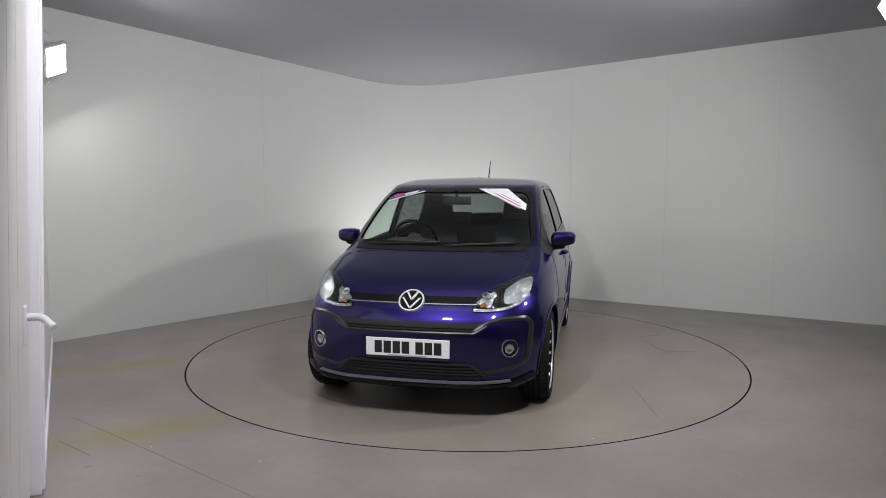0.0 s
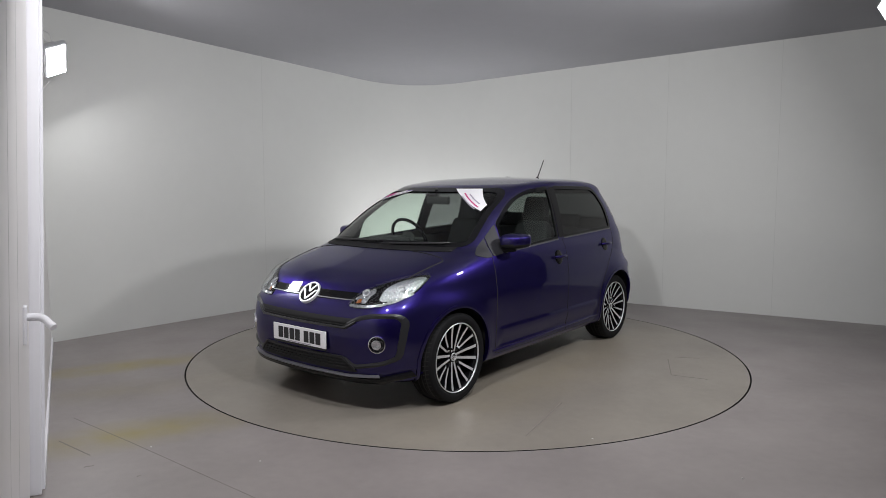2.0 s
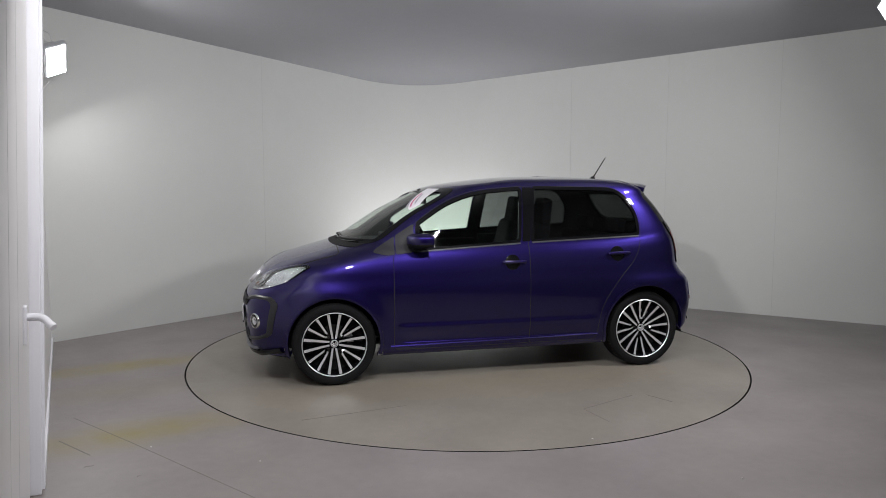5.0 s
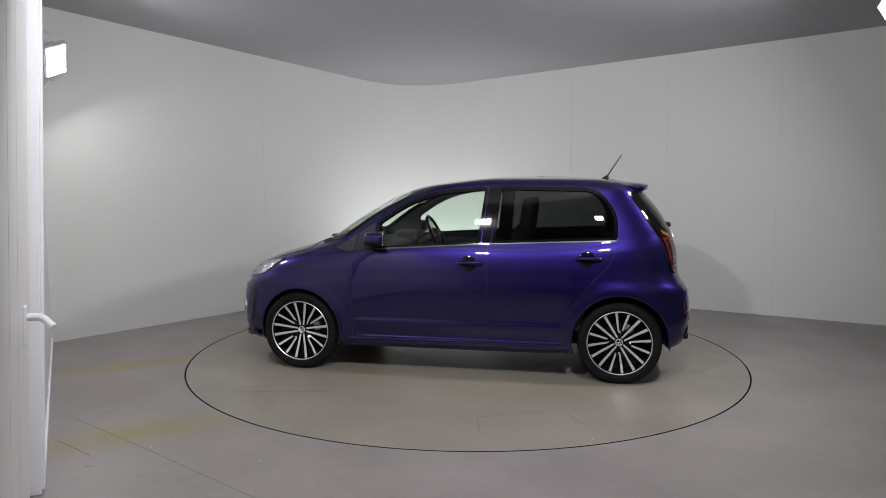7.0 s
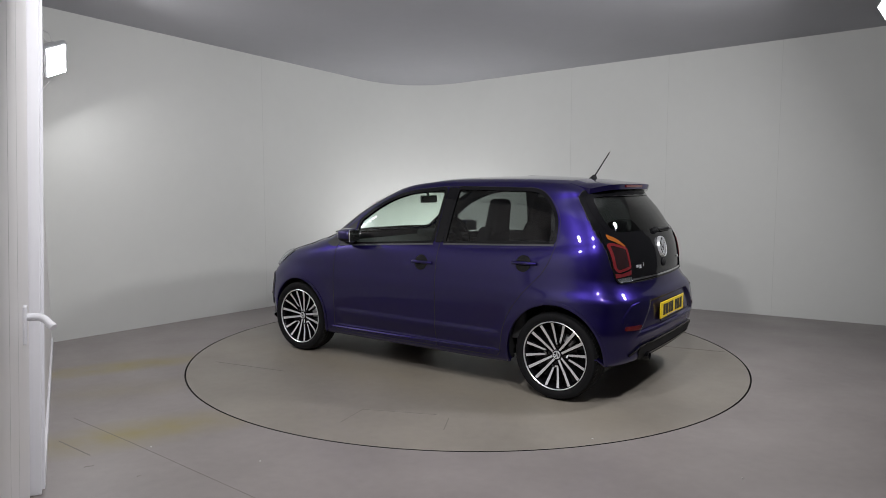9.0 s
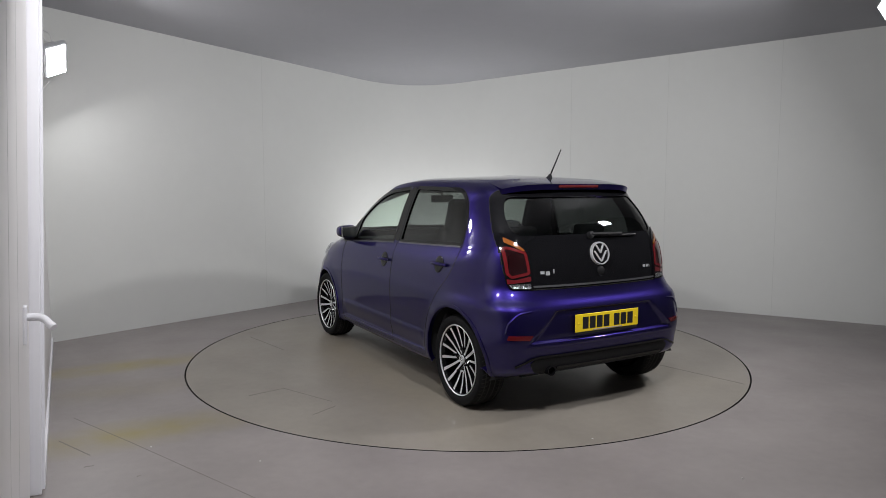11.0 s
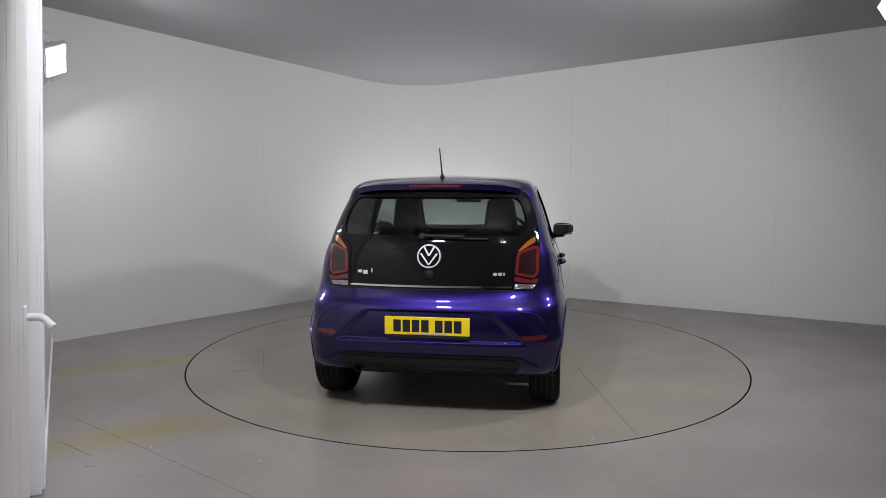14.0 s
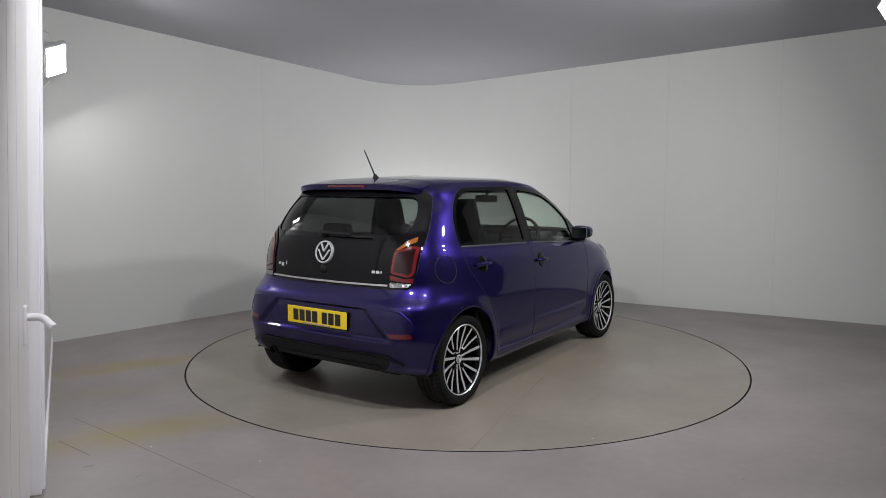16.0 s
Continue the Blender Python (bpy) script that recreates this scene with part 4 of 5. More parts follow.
def build_rear():
    # spoiler
    bm = bmesh.new()
    n = 24
    rows = []
    for i in range(n + 1):
        y = -0.535 + 1.07 * i / n
        e = abs(y / 0.535)
        lead = onto("top", -1.16, y, 0.003)[0]
        mid = onto("top", -1.24, y, 0.004)[0]
        tipx, tipz = -1.425 + 0.105 * e ** 5, 1.424 - 0.030 * e ** 5
        rows.append([bm.verts.new(v) for v in (lead, mid, (tipx + 0.05, y, tipz + 0.011), (tipx, y, tipz), (tipx + 0.008, y, tipz - 0.036), (tipx + 0.045, y * 0.99, tipz - 0.048), (-1.26, y * 0.98, 1.36))])
    for A, B in zip(rows, rows[1:]):
        for k in range(6):
            bm.faces.new((A[k], A[k + 1], B[k + 1], B[k]))
    for r in (rows[0], rows[-1]):
        bm.faces.new(r)
    bmesh.ops.recalc_face_normals(bm, faces=bm.faces)
    sp = part("spoiler", bm, M_PAINT, car)
    sp.data.materials.append(M_GLOSSBLACK)
    for poly in sp.data.polygons:
        if poly.normal.z < -0.4:
            poly.material_index = 1
    bm = bmesh.new()
    box(bm, -1.430, -0.165, 1.400, -1.412, 0.165, 1.418)
    part("brake_lamp", bm, M_BUMPRED, sp, "narrow red high brake lamp", bevel=0.003)
    # tail lamps
    for s in (1, -1):
        flip = (lambda poly: poly) if s > 0 else mirror
        out = rounded([(0.642, 1.13), (0.570, 1.10), (0.510, 1.035), (0.502, 0.785), (0.635, 0.785), (0.656, 0.83), (0.662, 0.95), (0.656, 1.06)], 0.02)
        lamp = patch("tail_lamp", "rear", dense(flip(out), 0.03), 0.008, M_GLOSSBLACK, car, "tail lamp with amber, red and clear sections", thick=0.02)
        amber = rounded([(0.628, 1.098), (0.585, 1.072), (0.530, 1.018), (0.545, 1.016), (0.632, 1.066)], 0.008)
        patch("amber_section", "rear", dense(flip(amber), 0.02), 0.011, M_AMBER, lamp, "amber indicator section")
        ring = rounded([(0.535, 1.005), (0.525, 0.885), (0.625, 0.862), (0.645, 0.885), (0.647, 1.030), (0.625, 1.035)], 0.012)
        strip("red_bow", "rear", dense(flip(ring), 0.02), 0.017, 0.012, M_REDLENS, lamp, "red light guide")
        patch("smoked_section", "rear", dense(flip(inset(ring, 0.008)), 0.03), 0.010, M_DARKRED, lamp)
        low = rounded([(0.515, 0.838), (0.515, 0.868), (0.630, 0.840), (0.650, 0.855), (0.648, 0.822)], 0.008)
        patch("red_section", "rear", dense(flip(low), 0.02), 0.011, M_REDLENS, lamp)
        clear = rounded([(0.515, 0.792), (0.515, 0.825), (0.642, 0.818), (0.625, 0.792)], 0.010)
        patch("reversing_section", "rear", dense(flip(clear), 0.02), 0.011, M_REFL, lamp, "clear reversing section")
        # bumper reflector
        refl = rounded([(0.585, 0.498), (0.562, 0.526), (0.705, 0.530), (0.712, 0.503)], 0.008)
        patch("bumper_reflector", "rear", dense(flip(refl), 0.02), 0.005, M_BUMPRED, body, "dark red bumper reflector", thick=0.01)
        crease = rounded_path([(0.715, 0.540), (0.70, 0.60), (0.64, 0.655), (0.56, 0.665)], 0.02)
        strip("bumper_crease", "rear", crease if s > 0 else mirror(crease), 0.014, 0.002, M_PAINT, body, closed=False, depth=0.008, crown=0.003)
    strip("bumper_crease", "rear", dense_path([(-0.60, 0.455), (0.60, 0.455)], 0.03), 0.020, 0.002, M_PAINT, body, closed=False, depth=0.008, crown=0.003)
    val = rounded([(-0.53, 0.288), (-0.57, 0.345), (-0.53, 0.378), (0.53, 0.378), (0.57, 0.345), (0.53, 0.288)], 0.02)
    valance = patch("valance", "rear", dense(val, 0.03), 0.006, M_BLACK, car, "black lower bumper panel", thick=0.012)
    strip("valance_edge", "rear", dense_path([(-0.66, 0.335), (-0.56, 0.380), (-0.50, 0.388), (0.50, 0.388), (0.56, 0.380), (0.66, 0.335)], 0.03), 0.012, 0.012, M_GLOSSBLACK, valance, closed=False)
    strip("valance_edge", "rear", dense_path([(-0.50, 0.315), (0.38, 0.315)], 0.03), 0.012, 0.012, M_GLOSSBLACK, valance, closed=False)
    bm = bmesh.new()
    lathe(bm, [(0.024, 0.0), (0.024, 0.10), (0.029, 0.10), (0.030, -0.05), (0.024, -0.05)], 24, Matrix.Translation((-1.615, 0.43, 0.298)) @ Matrix.Rotation(radians(-90), 4, "Y"))
    part("exhaust_pipe", bm, M_GLOSSBLACK, car)
    strip("chrome_strip", "rear", dense_path([(-0.500, 0.803), (0.500, 0.803)], 0.03), 0.012, 0.008, M_CHROME, tailgate, closed=False)
    badge("rear", 0.0, 0.985, 0.075, car)
    disc_on("tailgate_button", "rear", 0.0, 0.878, [(0, 0.012), (0.020, 0.012), (0.028, 0.006), (0.030, -0.004)], M_BLACK, tailgate)
    # script emblems as plain chrome bars
    for y0, y1, z0, z1 in ((0.424, 0.452, 0.872, 0.900), (0.388, 0.416, 0.862, 0.900), (0.356, 0.364, 0.872, 0.912), (-0.412, -0.388, 0.868, 0.896), (-0.442, -0.418, 0.868, 0.896), (-0.458, -0.450, 0.868, 0.896)):
        strip("emblem_bar", "rear", dense_path([(y0, (z0 + z1) / 2), (y1, (z0 + z1) / 2)], 0.02), (z1 - z0) * 0.62, 0.005, M_ALLOY, tailgate, closed=False, depth=0.006)
    # rear wiper
    wiper = new("rear_wiper")
    wiper.parent = car
    disc_on("spindle", "rear", 0.045, 1.098, [(0, 0.03), (0.018, 0.028), (0.024, 0.01), (0.024, -0.01)], M_BLACK, wiper)
    bm = bmesh.new()
    tube(bm, [onto("rear", 0.045 - 0.25 * t, 1.098 - 0.004 * t, 0.026)[0] for t in np.linspace(0, 1, 8)], 0.010, 8)
    part("arm", bm, M_BLACK, wiper)
    bm = bmesh.new()
    tube(bm, [onto("rear", -0.02 - 0.33 * t, 1.090 - 0.004 * t, 0.014)[0] for t in np.linspace(0, 1, 10)], 0.006, 6)
    part("blade", bm, M_INK, wiper)
    # aerial
    aerial = new("aerial")
    aerial.parent = car
    bm = bmesh.new()
    lathe(bm, [(0, 0.035), (0.010, 0.033), (0.016, 0.018), (0.024, 0.006), (0.026, 0.0), (0.026, -0.015)], 20, Matrix.Translation((-1.115, 0, 1.458)) @ Matrix.Rotation(radians(-16), 4, "Y") @ Matrix.Diagonal((1.35, 0.8, 1, 1)))
    part("foot", bm, M_BLACK, aerial)
    bm = bmesh.new()
    cone(bm, (-1.118, 0, 1.475), (-1.235, 0, 1.655), 0.0055, 0.0035, 10)
    part("rod", bm, M_BLACK, aerial)


def build_sides():
    for view, s, fd, rd in (("left", 1, door_fl, door_rl), ("right", -1, door_fr, door_rr)):
        # door handles
        for x, z, d in ((-0.125, 0.848, fd), (-0.975, 0.893, rd)):
            # black disc on the skin for the shade in the hollow behind the handle
            bowl = disc_on("handle_bowl_shade", view, x + 0.012, z, [(0.057, 0.0010), (0.052, 0.003), (0.030, 0.0024), (0, 0.0022)], M_GLOSSBLACK, d)
            bm = bmesh.new()
            pts = [onto(view, x + 0.085 - 0.17 * t, z, 0.010 + 0.026 * math.sin(math.pi * t) ** 0.6)[0] for t in np.linspace(0, 1, 13)]
            tube(bm, pts, 0.0125, 10)
            part("door_handle", bm, M_PAINT, d, "body-coloured door handle")
        # mirror
        mir = new("wing_mirror")
        mir.parent = car
        mir["label"] = "body-coloured wing mirror"
        bm = bmesh.new()
        bmesh.ops.create_uvsphere(bm, u_segments=32, v_segments=20, radius=1.0)
        for v in bm.verts:
            c = v.co
            q = Vector([math.copysign(abs(k) ** 0.62, k) for k in c])
            taper = 1 - 0.22 * (q.y + 1) / 2
            x = q.x * 0.105 * (1 if q.x > 0 else 0.45)
            v.co = (0.565 + x - 0.03 * q.y, s * (0.845 + q.y * 0.090), 1.020 + q.z * 0.062 * taper + 0.004 * q.y)
        if s < 0:
            bmesh.ops.reverse_faces(bm, faces=bm.faces)
        shell = part("housing", bm, M_PAINT, mir, "painted cap over a black lower shell")
        shell.data.materials.append(M_BLACK)
        for poly in shell.data.polygons:
            if poly.center.z < 1.000 or poly.normal.x < -0.75:
                poly.material_index = 1
        bm = bmesh.new()
        box(bm, -0.004, -0.075, -0.045, 0.004, 0.075, 0.045, Matrix.Translation((0.5155, s * 0.845, 1.020)) @ Matrix.Rotation(radians(s * 12), 4, "Z"))
        part("mirror_glass", bm, M_CHROME, mir, "silvered mirror glass", bevel=0.02)
        bm = bmesh.new()
        tube(bm, [(0.62, s * 0.745, 0.958), (0.605, s * 0.80, 0.963), (0.585, s * 0.85, 0.972)], 0.024, 10)
        part("stalk", bm, M_BLACK, mir)
        # sill ridge, door rub line
        strip("sill_ridge", view, dense_path([(0.80, 0.262), (0.2, 0.266), (-0.4, 0.272), (-0.80, 0.280)], 0.05), 0.012, 0.002, M_PAINT, body, closed=False, depth=0.008, crown=0.006)
        strip("window_line", view, dense_path([(0.60, 0.938), (-0.19, 0.983)], 0.05), 0.010, 0.005, M_GREYTRIM, fd, closed=False)
        strip("window_line", view, dense_path([(-0.28, 0.988), (-1.165, 1.022)], 0.05), 0.010, 0.005, M_GREYTRIM, rd, closed=False)
    # fuel flap on the right flank
    pts = [Vector((-1.355 + 0.085 * math.cos(a), 0.895 + 0.085 * math.sin(a))) for a in np.linspace(0, 2 * math.pi, 40)]
    seam(body, "right", pts, 0.0025, "fuel_flap_line")


M_GREYTRIM = mat("dark_grey_trim", (0.06, 0.06, 0.065), 0.35, 0.2)


def build_cabin():
    bm = bmesh.new()
    box(bm, -1.45, -0.66, 0.30, 0.95, 0.66, 0.36)
    part("cabin_floor", bm, M_LINING, car)
    # dashboard
    bm = bmesh.new()
    prof = [(1.02, 0.93), (0.80, 0.955), (0.62, 0.950), (0.52, 0.915), (0.50, 0.84), (0.56, 0.70), (0.62, 0.52), (0.95, 0.50)]
    a = [bm.verts.new((x, -0.66, z)) for x, z in prof]
    b = [bm.verts.new((x, 0.66, z)) for x, z in prof]
    for i in range(len(prof)):
        j = (i + 1) % len(prof)
        bm.faces.new((a[i], a[j], b[j], b[i]))
    bm.faces.new(a[::-1])
    bm.faces.new(b)
    bmesh.ops.recalc_face_normals(bm, faces=bm.faces)
    part("dashboard", bm, M_LINING, car, bevel=0.02)
    cushion("instrument_hood", car, 0.50, -0.50, 0.92, 0.72, -0.22, 1.005, M_LINING, r=0.03)
    # steering wheel on the right-hand side
    wheel = new("steering_wheel")
    wheel.parent = car
    m = Matrix.Translation((0.355, -0.36, 0.970)) @ Matrix.Rotation(radians(-64), 4, "Y")
    bm = bmesh.new()
    tube(bm, [m @ Vector((0.178 * math.cos(k), 0.178 * math.sin(k), 0)) for k in np.linspace(0, 2 * math.pi, 48, endpoint=False)], 0.014, 10, True)
    part("rim", bm, M_GLOSSBLACK, wheel)
    bm = bmesh.new()
    lathe(bm, [(0, 0.02), (0.055, 0.016), (0.07, 0.0), (0.06, -0.05), (0, -0.06)], 28, m)
    part("boss", bm, M_LINING, wheel)
    for k in (90, -90, 180):
        bm = bmesh.new()
        cone(bm, m @ Vector((0.05 * math.cos(radians(k)), 0.05 * math.sin(radians(k)), 0)), m @ Vector((0.175 * math.cos(radians(k)), 0.175 * math.sin(radians(k)), 0)), 0.016, 0.010, 10)
        part("spoke", bm, M_GREYTRIM, wheel)
    bm = bmesh.new()
    cone(bm, m @ Vector((0, 0, -0.05)), m @ Vector((0, 0, -0.30)), 0.03, 0.04, 14)
    part("column", bm, M_LINING, wheel)
    # front seats with one-piece backs
    for s in (1, -1):
        seat = new("front_seat")
        seat.parent = car
        cushion("seat_base", seat, -0.30, s * 0.355 - 0.24, 0.38, 0.25, s * 0.355 + 0.24, 0.58, r=0.05)
        cushion("seat_back", seat, -0.40, s * 0.355 - 0.235, 0.52, -0.28, s * 0.355 + 0.235, 1.12, tilt=14, r=0.05, taper=0.62)
        cushion("head_part", seat, -0.535, s * 0.355 - 0.135, 1.03, -0.445, s * 0.355 + 0.135, 1.315, tilt=8, r=0.045, taper=0.72)
    bench = new("rear_bench")
    bench.parent = car
    cushion("seat_base", bench, -0.95, -0.58, 0.38, -0.52, 0.58, 0.60, r=0.05)
    cushion("seat_back", bench, -1.10, -0.58, 0.52, -0.98, 0.58, 1.02, tilt=12, r=0.05)
    for s in (1, -1):
        cushion("headrest", bench, -1.22, s * 0.30 - 0.12, 1.02, -1.14, s * 0.30 + 0.12, 1.14, tilt=8, r=0.03)
    cushion("parcel_shelf", car, -1.50, -0.56, 0.93, -1.20, 0.56, 0.96, M_LINING, r=0.012)
    # interior mirror, door cards, sticker sheets on the screen
    inner = new("interior_mirror")
    inner.parent = car
    cushion("mirror_shell", inner, 0.395, -0.110, 1.262, 0.425, 0.110, 1.325, M_INK, r=0.014)
    bm = bmesh.new()
    cone(bm, (0.41, 0, 1.31), (0.44, 0, 1.385), 0.010, 0.014, 10)
    part("mirror_stem", bm, M_INK, inner)
    for s in (1, -1):
        cushion("door_card", car, -0.24, s * 0.715 - 0.02, 0.36, 0.72, s * 0.715 + 0.02, 0.915, M_LINING, r=0.015)
        cushion("door_card", car, -0.95, s * 0.715 - 0.02, 0.36, -0.27, s * 0.715 + 0.02, 0.955, M_LINING, r=0.015)
    white = [(0.175, 1.385), (0.395, 1.385), (0.563, 1.268), (0.566, 1.226)]
    st = patch("dealer_sticker", "front", dense([Vector(p) for p in white], 0.03), 0.004, M_WHITE, car, "white dealer sticker on the windscreen", rings=5)
    d, across = Vector((0.92, -0.42)).normalized(), Vector((0.42, 0.92)).normalized()
    for k, (t0, wd, mt) in enumerate(((0.05, 0.17, M_GREYINK), (0.0, 0.24, M_PINK), (0.02, 0.22, M_GREYINK))):
        a = Vector((0.31, 1.350)) + d * t0 + across * 0.015 * (1 - k)
        strip("print_bar", "front", dense_path([a, a + d * wd], 0.03), 0.005, 0.006, mt, st, closed=False, depth=0.001)
    purple = [(-0.545, 1.315), (-0.31, 1.372), (-0.235, 1.372), (-0.52, 1.285)]
    st = patch("dealer_sticker", "front", dense([Vector(p) for p in purple], 0.03), 0.004, M_VIOLET, car, "violet and pink dealer sticker on the windscreen", rings=4)
    strip("print_bar", "front", dense_path([(-0.50, 1.318), (-0.42, 1.340)], 0.03), 0.020, 0.006, M_PINK, st, closed=False, depth=0.001)
    strip("print_bar", "front", dense_path([(-0.41, 1.338), (-0.31, 1.363)], 0.03), 0.012, 0.006, M_WHITE, st, closed=False, depth=0.001)
    strip("print_bar", "front", dense_path([(-0.53, 1.288), (-0.25, 1.364)], 0.03), 0.007, 0.006, M_WHITE, st, closed=False, depth=0.001)


M_VIOLET = mat("violet_print", (0.06, 0.03, 0.20), 0.4)
build_headlamps()
build_front()
build_plate("number_plate", pose(1.848, 0, 0.447, 0, 0, 0), M_PLATEW, "white front number plate with dark bars")
build_plate("number_plate", pose(-1.722, 0, 0.572, 0, 0, 180), M_PLATEY, "yellow rear number plate with dark bars")
build_rear()
build_sides()
build_cabin()


# ---- fittings of the room ----
def build_floodlights():
    for i, (place, aim, watts, w, h, roll) in enumerate(FLOODS):
        root = new("floor_floodlight" if i == 4 else "floodlight")
        tagged(root, "small grey floodlight standing on the floor by the wall" if i == 4 else "bright white square LED floodlight on a bracket", "floodlight", group="" if i == 4 else "studio floodlights")
        m = look(place, aim, roll)
        root.matrix_basis = Matrix.Translation(place)
        turn = m.to_3x3().to_4x4()
        bm = bmesh.new()
        box(bm, -w / 2 - 0.015, -h / 2 - 0.015, 0.004, w / 2 + 0.015, h / 2 + 0.015, 0.05, turn)
        box(bm, -w / 3, -h / 3, 0.05, w / 3, h / 3, 0.09, turn)
        part("casing", bm, M_LAMPBODY, root, smooth=False, bevel=0.008)
        bm = bmesh.new()
        box(bm, -w / 2, -h / 2, 0.0, w / 2, h / 2, 0.004, turn)
        part("light_face", bm, M_LAMP, root, "glowing white light face", smooth=False)
        for k in range(4):
            bm = bmesh.new()
            z = -h / 3 + k * h / 4.5
            box(bm, -w / 3, z, 0.09, w / 3, z + 0.008, 0.115, turn)
            part("cooling_fin", bm, M_LAMPBODY, root, smooth=False)
        p = Vector(place)
        bm = bmesh.new()
        if i == 4:
            base = -p.z
            for s in (-1, 1):
                a = turn @ Vector((s * (w / 2 + 0.02), 0, 0.02))
                tube(bm, [a, (a.x, a.y, base + 0.012), (a.x, a.y - 0.10, base + 0.012)], 0.010, 8)
        elif i < 2:
            back = Vector((-0.36, 0.12, 0.0)) if i == 0 else Vector((0.46, -0.05, 0.0))
            for s in (-1, 1):
                a = turn @ Vector((s * (w / 2 + 0.02), 0, 0.02))
                tube(bm, [a, a + back * 0.45, back * 0.95], 0.008, 8)
        else:
            top = ceiling_z(p.x, p.y) - p.z
            for s in (-1, 1):
                a = turn @ Vector((s * (w / 2 + 0.02), 0, 0.02))
                tube(bm, [a, (a.x, a.y, top)], 0.008, 8)
        part("bracket", bm, M_LAMPBODY, root)
        if i == 0:
            for pts in (((-0.10, 0.06, 0.16), (-0.16, 0.07, 0.22), (-0.13, 0.05, 0.30), (-0.26, 0.08, 0.46)), ((-0.05, 0.05, 0.14), (-0.09, 0.07, 0.24), (-0.22, 0.08, 0.30), (-0.28, 0.1, 0.50)), ((-0.10, 0.05, -0.16), (-0.16, 0.08, -0.20), (-0.26, 0.1, -0.26))):
                bm = bmesh.new()
                tube(bm, pts, 0.005, 6)
                part("cable", bm, M_CABLE, root)


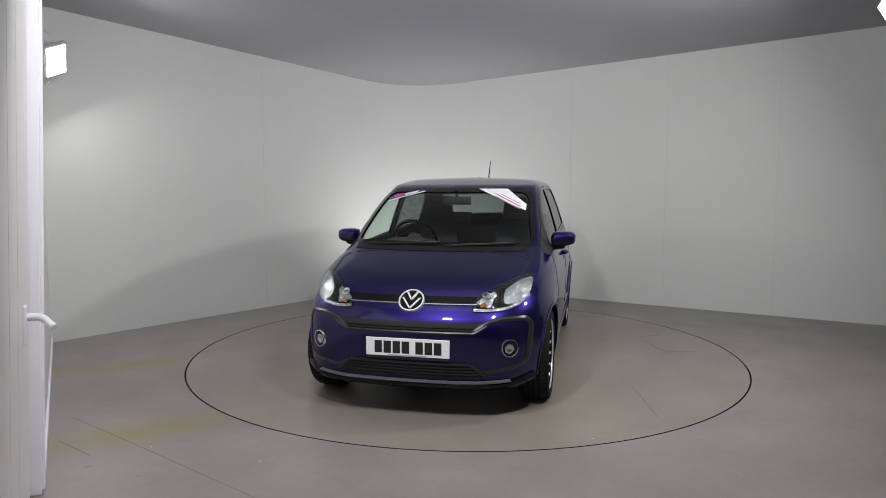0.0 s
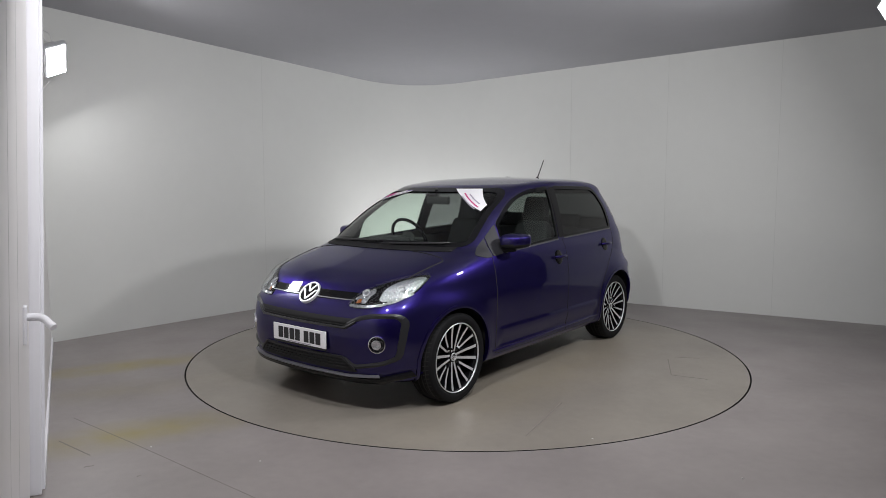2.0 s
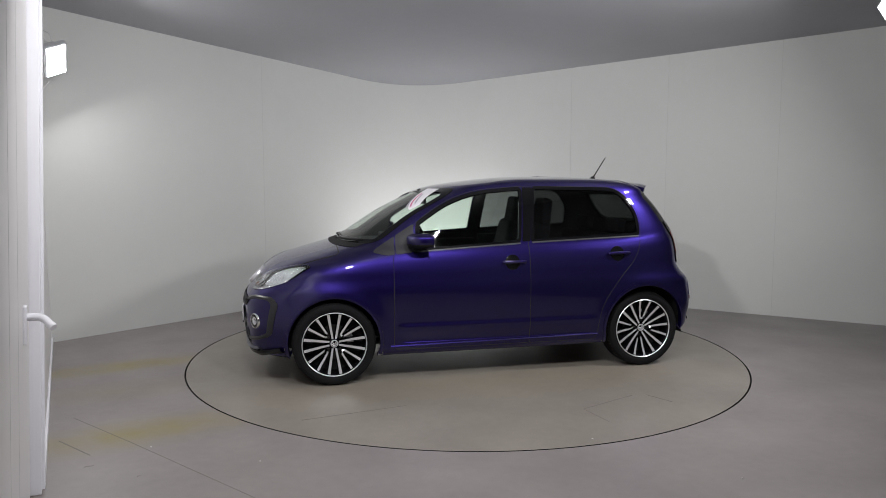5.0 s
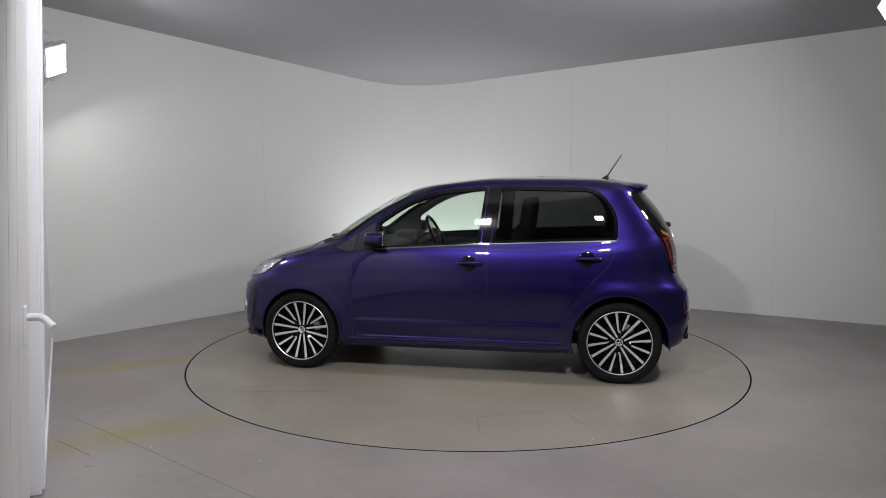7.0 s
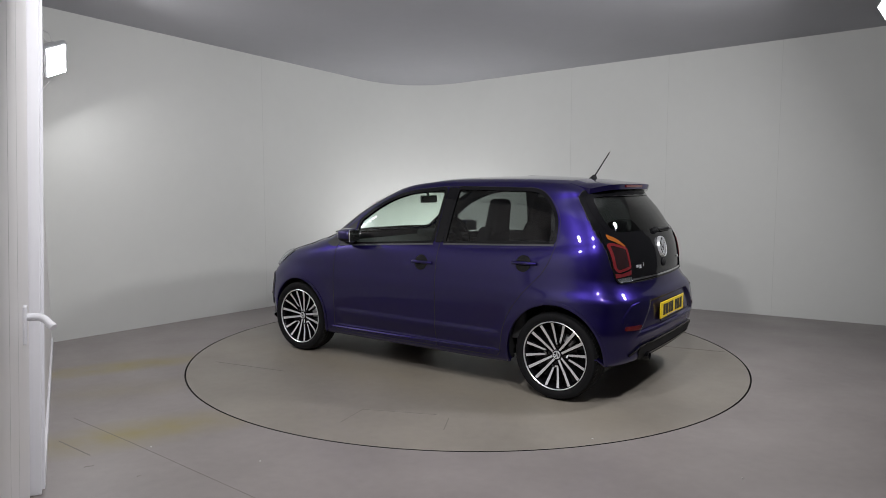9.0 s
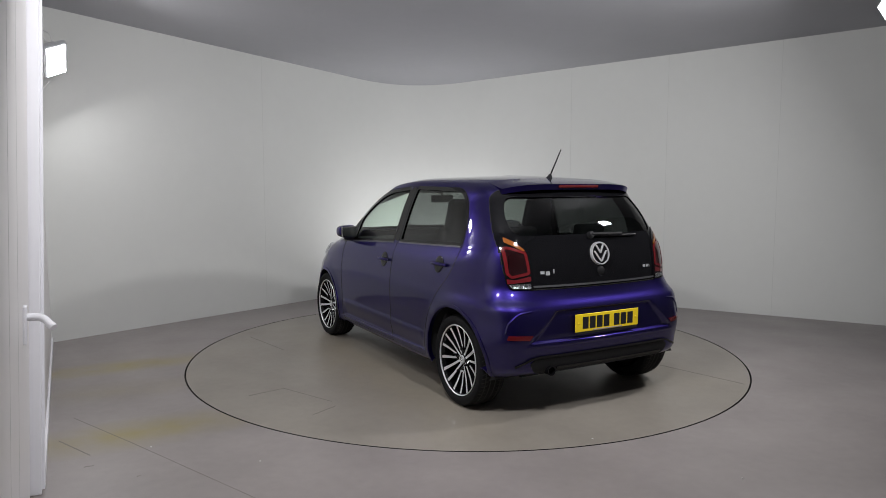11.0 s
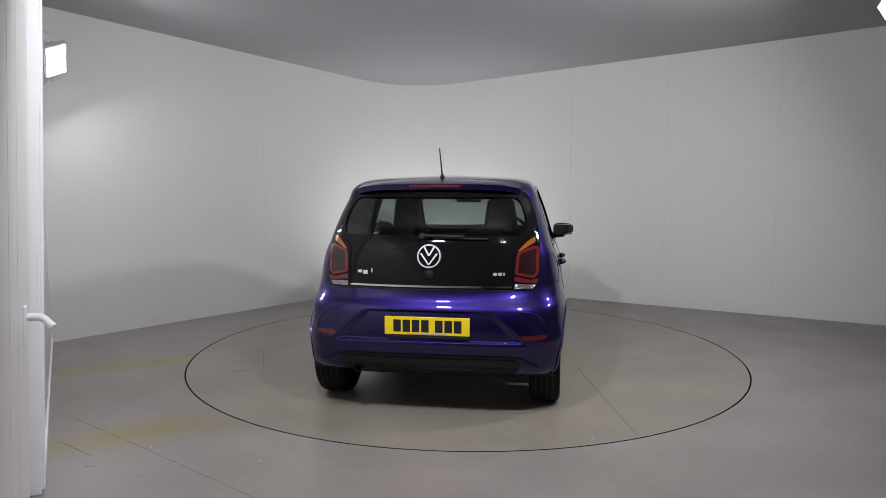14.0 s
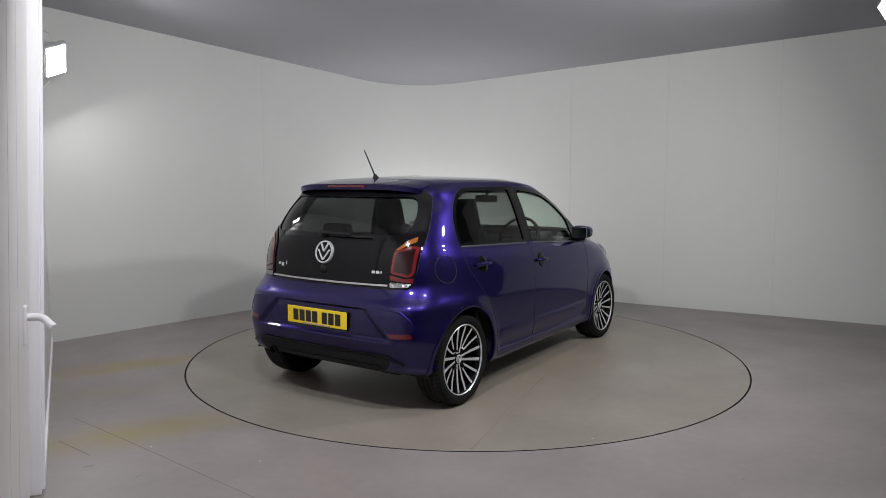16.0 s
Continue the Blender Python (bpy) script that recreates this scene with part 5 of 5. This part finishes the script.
def build_door():
    h = 2.86
    ang = math.atan2(DDIR.y, DDIR.x)

    def wall_box(name, s0, s1, o0, o1, z0, z1, material, parent=None, bevel=0.004, label=""):
        bm = bmesh.new()
        p = door_place(0, 0)
        m = Matrix.Translation((p.x, p.y, 0)) @ lean_m @ Matrix.Rotation(ang, 4, "Z")
        box(bm, s0, o0, z0, s1, o1, z1, m)
        return part(name, bm, material, parent, label, smooth=False, bevel=bevel)

    # leans a little out of the wall at its top
    lean_m = Matrix.Rotation(radians(2.4), 4, Vector((-DDIR.x, -DDIR.y, 0)))
    if (lean_m @ Vector((0, 0, 1))).xy.dot(DNORM) < 0:
        lean_m = lean_m.inverted()
    fr = wall_box("door_frame", 0.0, 0.06, -0.055, 0.0, 0.0, h, M_TRIMW)
    tagged(fr, "white plastic door frame post", "door frame", kind="structure")
    wall_box("frame_bead", -0.05, 0.0, -0.01, 0.012, 0.0, h, M_TRIMW, fr)
    leaf = wall_box("door_1", 0.066, 1.62, -0.068, -0.045, 0.012, h, M_DOOR)
    tagged(leaf, "white panelled door with a white lever handle", "door", kind="structure")
    for s in (0.80, 1.2):
        wall_box("panel_groove", s, s + 0.006, -0.0455, -0.0445, 0.02, h, M_SEAM, leaf, bevel=0)
    wall_box("gap_line", 0.0605, 0.0655, -0.060, -0.050, 0.0, h, M_GAP, leaf, bevel=0)
    # lever handle
    wall_box("handle_plate", 0.485, 0.535, -0.046, -0.032, 0.80, 0.95, M_TRIMW, leaf, bevel=0.004)
    p = door_place(0, 0)
    m = Matrix.Translation((p.x, p.y, 0)) @ lean_m @ Matrix.Rotation(ang, 4, "Z")
    bm = bmesh.new()
    tube(bm, [m @ Vector(q) for q in ((0.51, -0.04, 0.905), (0.51, 0.0, 0.905), (0.512, 0.014, 0.903), (0.52, 0.028, 0.897), (0.555, 0.060, 0.868))], 0.015, 10)
    part("door_lever", bm, M_TRIMW, leaf)
    # skirting beyond the frame
    bm = bmesh.new()
    a, b = door_place(-0.05, 0.006), ROOM[1] + DNORM * 0.006
    L = (b - a).length
    box(bm, 0, -0.006, 0.0, L, 0.006, 0.045, Matrix.Translation((a.x, a.y, 0)) @ Matrix.Rotation(math.atan2(b.y - a.y, b.x - a.x), 4, "Z"))
    tagged(part("baseboard", bm, M_TRIMW, smooth=False), "thin white skirting strip along the side wall", "baseboard", kind="structure")


def build_scuffs():
    floor_ob = bpy.data.objects["floor"]
    for a, b, w in (((-2.25, -2.18), (-1.97, -2.37), 0.006), ((-2.38, -1.81), (-1.85, -2.18), 0.003), ((-1.85, -2.18), (-0.95, -2.83), 0.003), ((-1.92, -2.52), (-1.88, -2.50), 0.006), ((-1.60, -2.62), (-1.585, -2.61), 0.008)):
        a, b = Vector((*a, 0)), Vector((*b, 0))
        bm = bmesh.new()
        box(bm, -(b - a).length / 2, -w / 2, -0.001, (b - a).length / 2, w / 2, 0.001, Matrix.Translation((a + b) / 2) @ Matrix.Rotation(math.atan2(b.y - a.y, b.x - a.x), 4, "Z"))
        part("floor_scratch", bm, M_MARK, floor_ob, smooth=False)

    for x, y in ((-1.70, -2.25), (-1.42, -2.86), (0.72, -2.05), (-1.05, -2.42), (1.35, -2.55)):
        bm = bmesh.new()
        bmesh.ops.create_icosphere(bm, subdivisions=1, radius=0.005)
        bmesh.ops.transform(bm, matrix=Matrix.Translation((x, y, 0.002)) @ Matrix.Diagonal((1.2, 0.8, 0.5, 1)), verts=bm.verts)
        part("floor_speck", bm, M_CABLE, floor_ob)


build_floodlights()
build_door()
build_scuffs()


# ---- what moves ----
HEADING = [(0.0, -101.27), (1.0, -114.1), (2.0, -126.81), (3.0, -139.79), (4.0, -152.78), (6.5, -183.03), (7.5, -194.85), (8.5, -207.22), (9.2, -216.04), (11.5, -245.2), (12.5, -257.81), (13.5, -270.62), (14.5, -283.39), (15.5, -295.97), (16.0, -302.39)]


def motions():
    """The turntable turns and carries the car round with it."""
    rows_table, rows_car = [], []
    for t, a in HEADING:
        turn = Matrix.Rotation(radians(a), 4, "Z")
        rows_table.append((t, turn))
        rows_car.append((t, turn @ Matrix.Translation((-0.0395, 0.0113, 0))))
    walk(turntable, rows_table)
    walk(car, rows_car)


motions()
